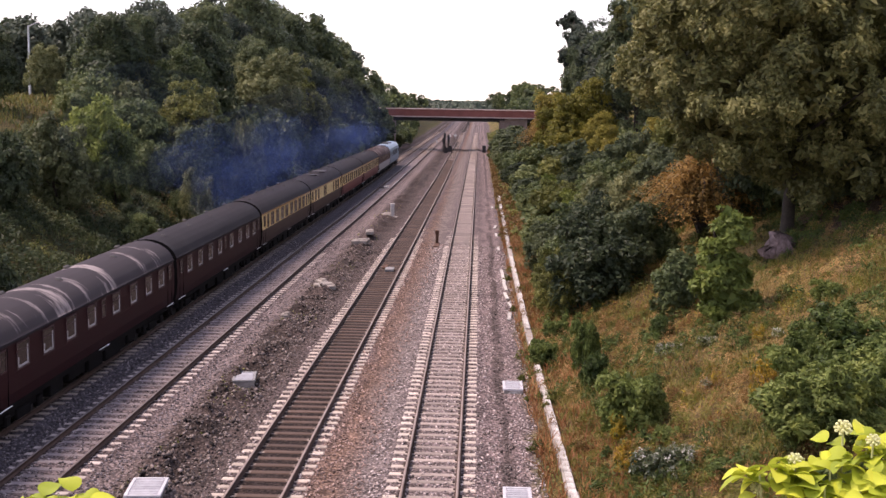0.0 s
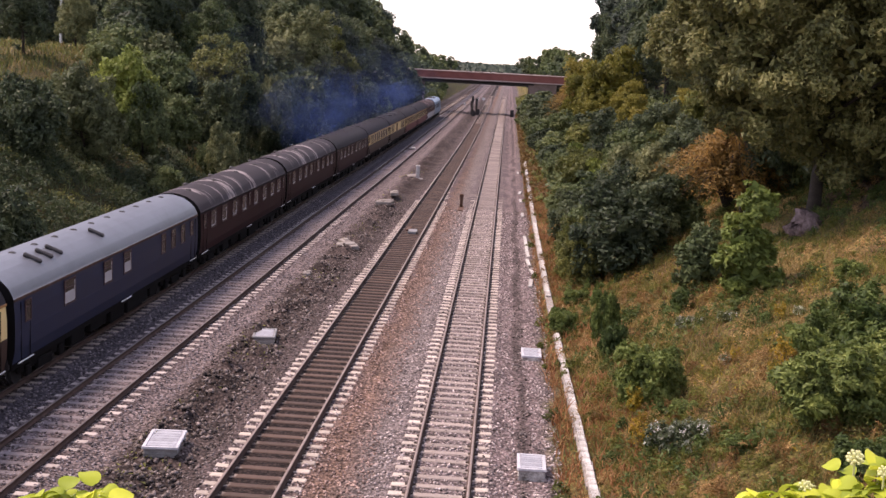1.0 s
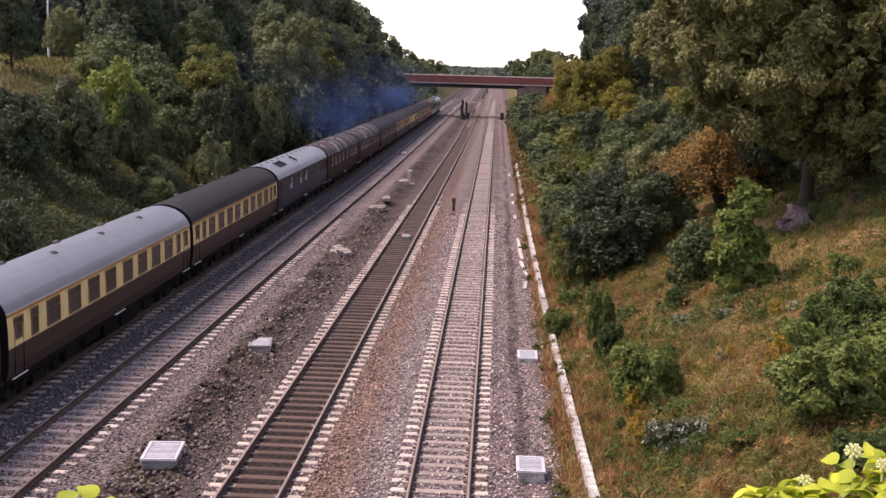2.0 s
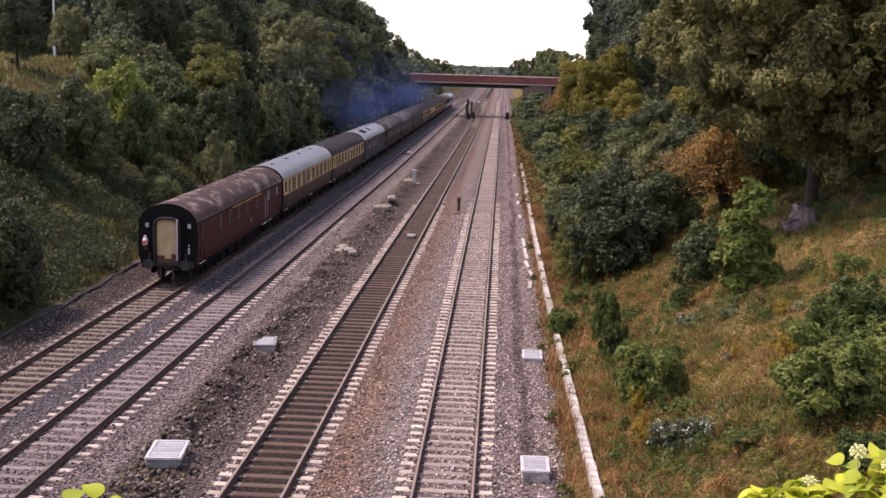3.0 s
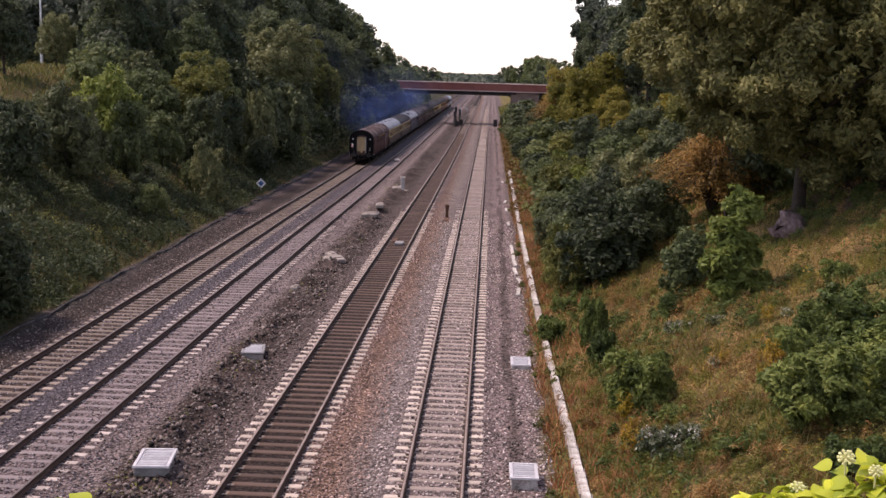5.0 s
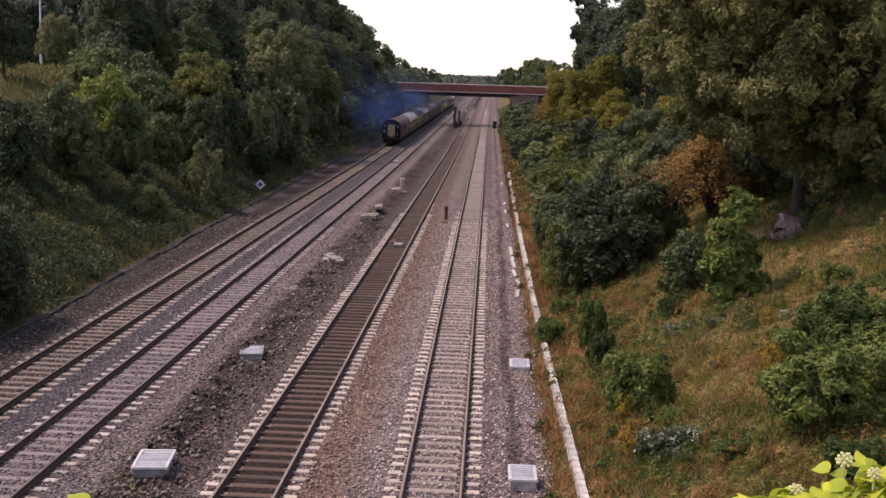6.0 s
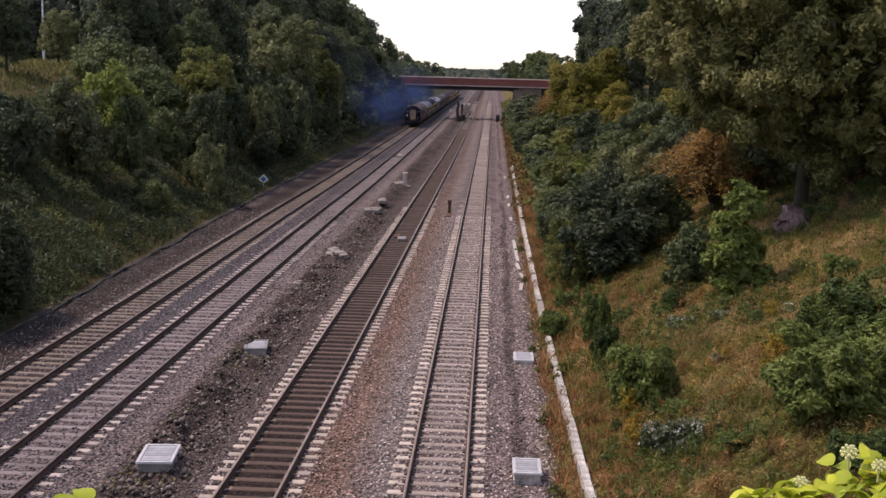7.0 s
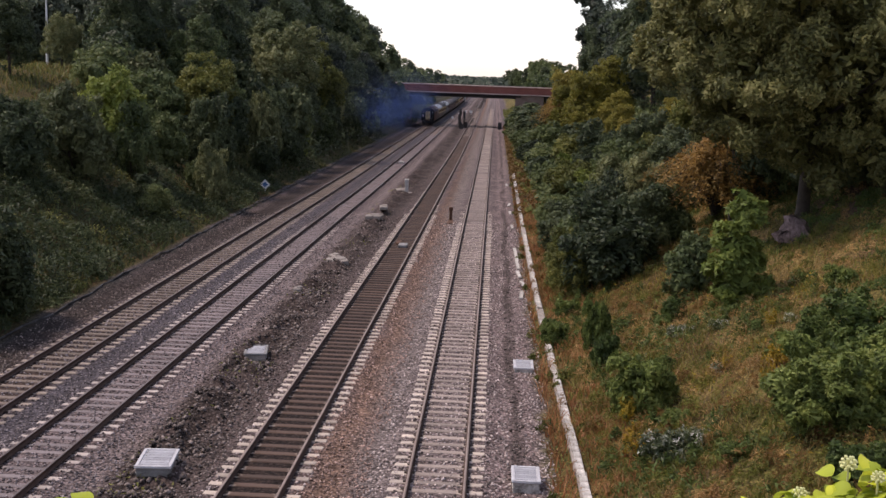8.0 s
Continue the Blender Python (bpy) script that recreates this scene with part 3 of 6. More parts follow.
def trackside():
    # white cable trough lids along the foot of the bank
    tr = tagged(new("cable_trough"), "white concrete cable trough along the weedy bank foot", "cable trough", kind="structure")
    bm = bmesh.new()
    box(bm, 0, 0, 0, 0.215, 0.992, 0.07, 0.010)
    me = bpy.data.meshes.new("lid"); bm.to_mesh(me); bm.free(); me.materials.append(M_LID)
    r = random.Random(5)
    y = 22.0
    while y < 128:
        gone = (50.5 < y < 54) or (63 < y < 66) or (78 < y < 84) or (y > 92 and r.random() < 0.55)
        if not gone:
            x = float(trough_x(y)) + 0.02 * math.sin(y * 0.21)
            link("lid", me, tr, pose(x + r.uniform(-.010, .010), y, 0.138 + 0.5 * max(float(ground_z(x, y)), 0) + r.uniform(-.004, .01), r.uniform(-.3, .3), r.uniform(-.8, .8), 0.7 + r.uniform(-.7, .7)))
        y += 1.0
    bm = bmesh.new()
    for k in range(54):
        y = 21 + k * 2
        x = float(trough_x(y + 1))
        box(bm, x, y + 1, 0.0, 0.29, 2.0, 0.2)
    part("trough_body", bm, M_CONCRETE, tr)
    # broken second run nearer the ballast
    for (x, y, a) in ((1.68, 66.4, 2), (1.64, 68.3, -1), (1.62, 70.5, 1), (1.60, 72.4, 2), (1.56, 84, 0), (1.52, 93, 1), (1.5, 99, -5), (1.45, 118, 0), (1.88, 60.4, 9), (1.70, 57.6, -3), (1.66, 63.6, 3)):
        bm = bmesh.new(); box(bm, 0, 0, 0, 0.20, 1.8, 0.08, 0.02)
        ob = part("trough_slab", bm, M_LID, None)
        ob.matrix_basis = pose(x, y, float(ground_z(x, y)) + 0.06, 1, 2, a)
        tagged(ob, "broken pale concrete slab lying at the ballast edge", "concrete slab", "broken slabs")

    def cabinet(x, y, sx, sy, h, rz, lid, body, label):
        root = tagged(new("cable_box"), label, "cable box", "trackside boxes")
        root.matrix_basis = pose(x, y, float(ground_z(x, y)) - 0.03, 0, 0, rz)
        bm = bmesh.new(); box(bm, 0, 0, h / 2, sx, sy, h, 0.02)
        box(bm, 0, 0, h * 0.45, sx + 0.03, sy + 0.03, 0.025, 0)
        part("body", bm, body, root)
        bm = bmesh.new(); box(bm, 0, 0, h + 0.02, sx + 0.08, sy + 0.08, 0.05, 0.015)
        for cx in (-1, 1):
            box(bm, cx * (sx / 2 - 0.01), 0, h + 0.055, 0.09, sy + 0.06, 0.03, 0.008)
            box(bm, 0, cx * (sy / 2 - 0.01), h + 0.055, sx - 0.1, 0.09, 0.03, 0.008)
        part("lid", bm, lid, root, "pale grey lid frame")
        for k in range(6):
            bm = bmesh.new(); box(bm, 0, -sy / 2 + 0.1 + (k + 0.5) * (sy - 0.2) / 6, h + 0.052, sx - 0.14, (sy - 0.2) / 6 - 0.02, 0.016, 0.004)
            part("lid_rib", bm, M_RIB, root)
    cabinet(-8.62, 29.7, 0.88, 1.4, 0.24, 6, M_BOXLID, M_BOXGREY, "low grey concrete cable box with recessed lid on ballast")
    cabinet(-8.66, 42.9, 0.78, 1.35, 0.24, 8, M_BOXGREY, M_CONCRETE, "weathered grey concrete cable box on the ballast heap")
    cabinet(1.23, 30.25, 0.70, 1.15, 0.30, 0, M_BOXLID, M_LID, "pale grey plastic cable box beside the near track")
    cabinet(1.46, 43.0, 0.68, 1.2, 0.14, 0, M_BOXLID, M_LID, "flat pale grey cable box cover on ballast")

    for (x, y, sx, sy, h, rz) in ((-8.5, 64.7, 1.1, 1.1, 0.3, 20), (-8.4, 83.7, 1.2, 0.9, 0.3, -10), (-8.9, 66.5, 0.5, 0.8, 0.3, 35), (-8.3, 106.5, 0.9, 0.9, 0.28, 15), (-8.2, 88.5, 0.6, 0.9, 0.3, 5), (-9.3, 56.0, 0.4, 0.5, 0.25, 5)):
        bm = bmesh.new(); box(bm, 0, 0, h / 2, sx, sy, h, 0.05); box(bm, 0.1, 0.05, h, sx * 0.6, sy * 0.5, 0.12, 0.03)
        ob = part("concrete_block", bm, M_CONCRETE, None)
        ob.matrix_basis = pose(x, y, float(ground_z(x, y)) - 0.04, 3, -3, rz)
        tagged(ob, "worn concrete foundation block half buried in ballast", "concrete block", "old foundations")

    # white marker post
    root = tagged(new("marker_post"), "short white-painted concrete marker post beside ballast heap", "marker post")
    root.matrix_basis = pose(-7.75, 105.8, float(ground_z(-7.75, 105.8)) - 0.05)
    bm = bmesh.new(); box(bm, 0, 0, 0.62, 0.34, 0.34, 1.24, 0.04); part("post", bm, M_POSTWHITE, root)
    bm = bmesh.new(); box(bm, 0, 0, 1.27, 0.42, 0.42, 0.09, 0.03); part("cap", bm, M_POSTWHITE, root)
    bm = bmesh.new(); box(bm, 0, 0, 0.06, 0.9, 0.9, 0.14, 0.03); part("footing", bm, M_CONCRETE, root)

    # balise box in the oily track
    root = tagged(new("track_magnet"), "soiled brown signalling magnet between oily rails", "track magnet")
    root.matrix_basis = pose(float(track_x(2, 71.5)), 71.5, 0.03)
    bm = bmesh.new(); box(bm, 0.1, 0, 0.09, 0.55, 0.95, 0.18, 0.03); part("housing", bm, M_BOXGREY, root)
    bm = bmesh.new(); box(bm, -0.28, 1.6, 0.04, 0.3, 1.5, 0.08, 0.02); part("ramp", bm, M_RUST, root)

    root = tagged(new("point_machine"), "pale grey point machine beside the rail of the grey line", "point machine")
    root.matrix_basis = pose(float(track_x(1, 141)) + 0.15, 141, 0.03 + float(fall(141)))
    bm = bmesh.new(); box(bm, 0, 0, 0.12, 0.55, 0.9, 0.24, 0.04); part("case", bm, M_POSTWHITE, root)
    bm = bmesh.new(); box(bm, 0, 0, 0.26, 0.45, 0.7, 0.05, 0.02); part("cover", bm, M_POSTWHITE, root)
    bm = bmesh.new(); box(bm, -0.5, 0.1, 0.06, 0.8, 0.12, 0.06, 0.01); box(bm, -0.5, -0.25, 0.06, 0.8, 0.12, 0.06, 0.01); part("drive_rod", bm, M_DARKSTEEL, root)

    # white boards and posts by the lines beyond the bridge
    for x, y, h, w in ((-9.6, 318, 1.3, 0.6), (-8.4, 336, 1.6, 0.5), (-7.2, 352, 1.2, 0.8), (-10.8, 300, 0.9, 0.5)):
        root = tagged(new("lineside_board"), "small white board on a short post beyond the bridge", "board", "lineside boards")
        root.matrix_basis = pose(x, y, float(ground_z(x, y)) - 0.05)
        bm = bmesh.new(); rod(bm, (0, 0.04, 0), (0, 0.04, h), 0.05, seg=8); part("post", bm, M_GALV, root)
        bm = bmesh.new(); box(bm, 0, 0, h - 0.25, w, 0.04, 0.5, 0.01); part("plate", bm, M_WHITE, root)

    # rusty post in the wide way between the right-hand lines
    root = tagged(new("rusty_post"), "stub of rusty iron post standing in pinkish ballast", "post")
    root.matrix_basis = pose(-2.98, 86.5, float(ground_z(-2.98, 86.5)) - 0.05)
    bm = bmesh.new(); box(bm, 0, 0, 0.55, 0.22, 0.16, 1.1, 0.02); box(bm, 0.0, 0, 0.95, 0.3, 0.24, 0.25, 0.02); part("post", bm, M_RUST, root)
    bm = bmesh.new(); box(bm, 0, -0.6, 0.07, 0.4, 2.4, 0.1, 0.02); part("base_plate", bm, M_RUST, root)

    # diamond sign at the foot of the wooded bank
    root = tagged(new("diamond_sign"), "small white diamond sign with blue centre on a post", "sign")
    root.matrix_basis = pose(-19.3, 98.5, float(ground_z(-19.3, 98.5)))
    bm = bmesh.new(); rod(bm, (0, 0.03, -0.1), (0, 0.03, 1.0), 0.03); part("post", bm, M_GALV, root)
    d = pose(0, 0, 0.85, 0, 45, 0)
    bm = bmesh.new(); box(bm, 0, 0, 0, 0.62, 0.02, 0.62, 0, 0, d); part("plate", bm, M_WHITE, root)
    bm = bmesh.new(); box(bm, 0, -0.014, 0, 0.34, 0.012, 0.34, 0, 0, d); part("plate_centre", bm, plain("sign_blue", (0.05, 0.13, 0.32), 0.5), root)

    # low dark pipe run along the wooded bank
    root = tagged(new("cable_run"), "dark cable run sagging along the foot of the wooded bank", "cable run", kind="structure")
    bm = bmesh.new()
    p = None
    for k in range(100):
        y = 34 + 1.6 * k
        x = -18.62 + 0.05 * math.sin(y * 0.4) + 0.002 * (y - 40)
        q = Vector((x, y, float(ground_z(x, y)) + 0.06 + 0.05 * math.sin(y * 0.9)))
        if p is not None:
            rod(bm, p, q, 0.05, seg=6)
        p = q
    part("cable", bm, M_DARKSTEEL, root, smooth=True)

    # colour-light signals between the lines, near the bridge
    for x, y, h, wide in ((-7.2, 245, 4.4, 0.8), (-6.5, 249, 3.6, 0.9), (-7.6, 251, 3.2, 0.6)):
        root = tagged(new("signal"), "dark signal on a post, seen from behind, near the bridge", "railway signal", "signals")
        root.matrix_basis = pose(x, y, float(ground_z(x, y)) - 0.1)
        bm = bmesh.new(); rod(bm, (0, 0, 0), (0, 0, h), 0.11); part("post", bm, M_DARKSTEEL, root)
        bm = bmesh.new(); box(bm, 0, 0.1, h - 0.7, 0.5, 0.35, 1.4, 0.05); part("signal_head", bm, M_DARKSTEEL, root)
        bm = bmesh.new(); box(bm, 0, -0.25, h - 1.6, wide, 0.7, 0.06, 0.01); part("platform", bm, M_DARKSTEEL, root)
        bm = bmesh.new()
        for sx in (-1, 1):
            rod(bm, (sx * 0.2, -0.5, 0), (sx * 0.2, -0.35, h - 1.5), 0.03, seg=6)
        for k in range(int(h / 0.35) - 3):
            rod(bm, (-0.2, -0.49, 0.3 + k * 0.35), (0.2, -0.49, 0.3 + k * 0.35), 0.02, seg=5)
        part("ladder", bm, M_DARKSTEEL, root)
        bm = bmesh.new(); box(bm, 0.35, 0.2, 0.7, wide * 0.8, 0.5, 1.4, 0.04); part("relay_case", bm, M_DARKSTEEL, root)

    # trackside cabinet by the near bank, at the far end
    root = tagged(new("relay_cabinet"), "dark relay cabinet at the bank foot before the bridge", "relay cabinet")
    root.matrix_basis = pose(1.1, 254, float(ground_z(1.1, 254)) - 0.05)
    bm = bmesh.new(); box(bm, 0, 0, 0.75, 0.8, 0.6, 1.5, 0.04); part("body", bm, M_DARKSTEEL, root)
    bm = bmesh.new(); box(bm, 0, 0, 1.54, 0.9, 0.7, 0.08, 0.02); part("roof", bm, M_DARKSTEEL, root)

    # headlamp of a signal far down the line
    root = tagged(new("distant_signal"), "distant white signal light beyond the bridge", "railway signal", "signals")
    root.matrix_basis = pose(-4.6, 520, float(ground_z(-4.6, 520)))
    bm = bmesh.new(); rod(bm, (0, 0, 0), (0, 0, 2.2), 0.15); part("post", bm, M_DARKSTEEL, root)
    bm = bmesh.new(); bmesh.ops.create_uvsphere(bm, u_segments=10, v_segments=8, radius=0.5, matrix=Matrix.Translation((0, -0.2, 2.6))); part("lamp", bm, plain("lamp_white", (1, 0.97, 0.9), 0.4, 0, 4.0), root, "glowing white lamp")

    # tall street lamp on top of the wooded bank
    root = tagged(new("street_lamp"), "tall grey steel street lamp above the wooded bank", "street lamp")
    root.matrix_basis = pose(-67.5, 175, float(ground_z(-67.5, 175)))
    bm = bmesh.new(); rod(bm, (0, 0, -0.2), (0, 0, 11.0), 0.22, 0.12, 10); part("column", bm, M_GALV, root)
    bm = bmesh.new(); rod(bm, (0, 0, 10.8), (1.2, 0, 11.4), 0.08, 0.06); part("arm", bm, M_GALV, root)
    bm = bmesh.new(); box(bm, 1.5, 0, 11.4, 0.8, 0.3, 0.16, 0.05); part("lantern", bm, M_GALV, root)


def road_bridge():
    root = tagged(new("road_bridge"), "red-brown road bridge with pale coping over the tracks", "bridge")
    Y0, Y1, X0, X1 = 259.0, 268.0, -21.0, 13.0
    bm = bmesh.new(); box(bm, (X0 + X1) / 2, (Y0 + Y1) / 2, 6.35, X1 - X0 + 6, Y1 - Y0 - 0.8, 0.5); part("deck", bm, M_DARKSTEEL, root)
    for y, nm in ((Y0, "near"), (Y1, "far")):
        bm = bmesh.new(); box(bm, (X0 + X1) / 2, y, 7.35, X1 - X0 + 6, 0.4, 1.46)
        for k in range(24):
            box(bm, X0 - 2 + k * 1.7, y - 0.22, 7.35, 0.14, 0.08, 1.42)
        part("parapet", bm, M_BRICK, root)
        bm = bmesh.new(); box(bm, (X0 + X1) / 2, y - 0.02, 8.15, X1 - X0 + 6.2, 0.62, 0.16, 0.03); part("coping", bm, M_STEELPALE, root)
        bm = bmesh.new(); box(bm, (X0 + X1) / 2, y - 0.05, 6.5, X1 - X0 + 6, 0.6, 0.24); part("ledge", bm, M_STEELPALE, root)
    for k in range(7):
        bm = bmesh.new(); box(bm, (X0 + X1) / 2, Y0 + 0.8 + k * 1.2, 5.88, X1 - X0, 0.3, 0.6); part("girder", bm, M_DARKSTEEL, root)
    for x in (X0 + 1.2, 5.2):
        bm = bmesh.new(); box(bm, x, (Y0 + Y1) / 2, 2.3, 1.6, Y1 - Y0 - 0.5, 7.2)
        part("abutment", bm, M_ABUT, root)
    for s, x in ((-1, X0 - 1.6), (1, 8.0)):
        bm = bmesh.new(); box(bm, x, Y0 + 0.4, 2.6, 5.0, 0.6, 7.4); part("wing_wall", bm, M_ABUT, root)


def camera_bridge():
    """The parapet over which the view is taken, just below it."""
    bm = bmesh.new(); box(bm, -8, 1.2, 9.6, 28, 0.36, 0.9); box(bm, -8, 1.2, 10.06, 28, 0.44, 0.08, 0.015)
    tagged(part("parapet_wall", bm, M_ABUT, None), "brick parapet wall of the viewing bridge with ivy on it", "wall", kind="structure")
    bm = bmesh.new(); box(bm, -8, -2.5, 8.95, 28, 7.8, 0.4)
    tagged(part("bridge_deck", bm, M_CONCRETE, None), "concrete deck of the viewing bridge", "bridge deck", kind="structure")
    for x in (-21.4, 5.4):
        bm = bmesh.new(); box(bm, x, -2.5, 4.3, 1.2, 7.8, 9.0)
        tagged(part("bridge_pier", bm, M_ABUT, None), "brick end pier of the viewing bridge", "pier", kind="structure")


# ---- the train ----
SIDE = ((1.30, 0.98), (1.385, 1.35), (1.41, 1.90), (1.40, 2.48), (1.36, 2.93))
ROOF = ((1.36, 2.93), (1.33, 3.08), (1.22, 3.28), (1.02, 3.48), (0.72, 3.66), (0.36, 3.77), (0.0, 3.81))
HALF = 9.83


def side_x(z):
    for (x0, z0), (x1, z1) in zip(SIDE, SIDE[1:]):
        if z0 <= z <= z1:
            return x0 + (x1 - x0) * (z - z0) / (z1 - z0)
    return 1.36


def loft(bm, prof, y0, y1, mi=None, close=True):
    """A shell along y from a half section, mirrored."""
    full = [(-x, z) for x, z in prof] + [(x, z) for x, z in reversed(prof) if x > 1e-6]
    rings = [[bm.verts.new((x, y, z)) for x, z in full] for y in (y0, y1)]
    n = len(full)
    for k in range(n - 1):
        f = bm.faces.new((rings[0][k], rings[0][k + 1], rings[1][k + 1], rings[1][k]))
        if mi:
            f.material_index = mi((full[k][1] + full[k + 1][1]) / 2)
    if close:
        f = bm.faces.new((rings[0][-1], rings[1][-1], rings[1][0], rings[0][0]))
        for r in rings:
            f = bm.faces.new(r)
            f.material_index = 2
    return bm


def window_meshes(w, h, frame_m, blind):
    """Frame, pane and blind of a coach window, facing +x, centred at the origin."""
    key = (w, h, frame_m.name, blind)
    if key not in WINDOWS:
        bm = bmesh.new()
        t = 0.045
        for sy in (-1, 1):
            box(bm, 0.008, sy * (w / 2 + t / 2), 0, 0.03, t, h + 2 * t)
            box(bm, 0.008, 0, sy * (h / 2 + t / 2), 0.03, w, t)
        box(bm, 0.006, 0, h * 0.2, 0.024, w, 0.03)
        fm = bpy.data.meshes.new("window"); bm.to_mesh(fm); bm.free(); fm.materials.append(frame_m)
        bm = bmesh.new(); box(bm, 0.0, 0, 0, 0.014, w, h)
        pm = bpy.data.meshes.new("pane"); bm.to_mesh(pm); bm.free(); pm.materials.append(M_PANE)
        cm = None
        if blind:
            bm = bmesh.new()
            if blind == 1:
                box(bm, 0.009, 0, -h * 0.43, 0.006, w * 0.8, h * 0.10)
                box(bm, 0.009, w * 0.40, -0.05, 0.006, w * 0.11, h * 0.8)
                box(bm, 0.009, -w * 0.40, -h * 0.25, 0.006, w * 0.10, h * 0.4)
            else:
                box(bm, 0.009, 0, -h * 0.23, 0.006, w * 0.98, h * 0.50)
                box(bm, 0.009, w * 0.45, h * 0.22, 0.006, w * 0.08, h * 0.4)
            cm = bpy.data.meshes.new("blind"); bm.to_mesh(cm); bm.free(); cm.materials.append(M_BLIND)
        WINDOWS[key] = (fm, pm, cm)
    return WINDOWS[key]


WINDOWS = {}


def add_window(root, y, z, w, h, frame_m, blind):
    fm, pm, cm = window_meshes(w, h, frame_m, blind)
    for s in (1, -1):
        m = pose(s * (side_x(z) + 0.004), y, z, 0, 0, 0 if s > 0 else 180)
        win = link("window", fm, root, m)
        link("pane", pm, win)
        if cm:
            link("blind", cm, win)


SHARED = {}


def shared(key, make, mats):
    if key not in SHARED:
        bm = bmesh.new()
        make(bm)
        me = bpy.data.meshes.new(key); bm.to_mesh(me); bm.free()
        for m in mats:
            me.materials.append(m)
        SHARED[key] = me
    return SHARED[key]


def running_gear(root, ys=(-7.1, 7.1), wheelbase=2.6):
    def frame_make(bm):
        for s in (-1, 1):
            box(bm, s * 1.05, 0, 0.58, 0.14, wheelbase + 1.0, 0.30, 0.03)
            box(bm, s * 1.12, 0, 0.45, 0.16, 1.1, 0.32, 0.03)
            box(bm, s * 1.08, 0, 0.78, 0.12, wheelbase + 0.6, 0.2, 0.03)
            for q in (-1, 1):
                box(bm, s * 1.12, q * wheelbase / 2, 0.47, 0.22, 0.36, 0.36, 0.04)
        box(bm, 0, 0, 0.62, 2.1, 0.5, 0.3, 0.02)

    def wheel_make(bm):
        for s in (-1, 1):
            rod(bm, (s * 0.69, 0, 0), (s * 0.82, 0, 0), 0.46, seg=24)
            rod(bm, (s * 0.67, 0, 0), (s * 0.70, 0, 0), 0.49, seg=24)
        rod(bm, (-0.7, 0, 0), (0.7, 0, 0), 0.08, seg=8)
    fm = shared("bogie_frame%.1f" % wheelbase, frame_make, [M_BLACK])
    wm = shared("wheelset", wheel_make, [M_DARKSTEEL])
    for y in ys:
        b = link("bogie", fm, root, pose(0, y, 0))
        for q in (-1, 1):
            link("wheelset", wm, b, pose(0, q * wheelbase / 2, 0.46))


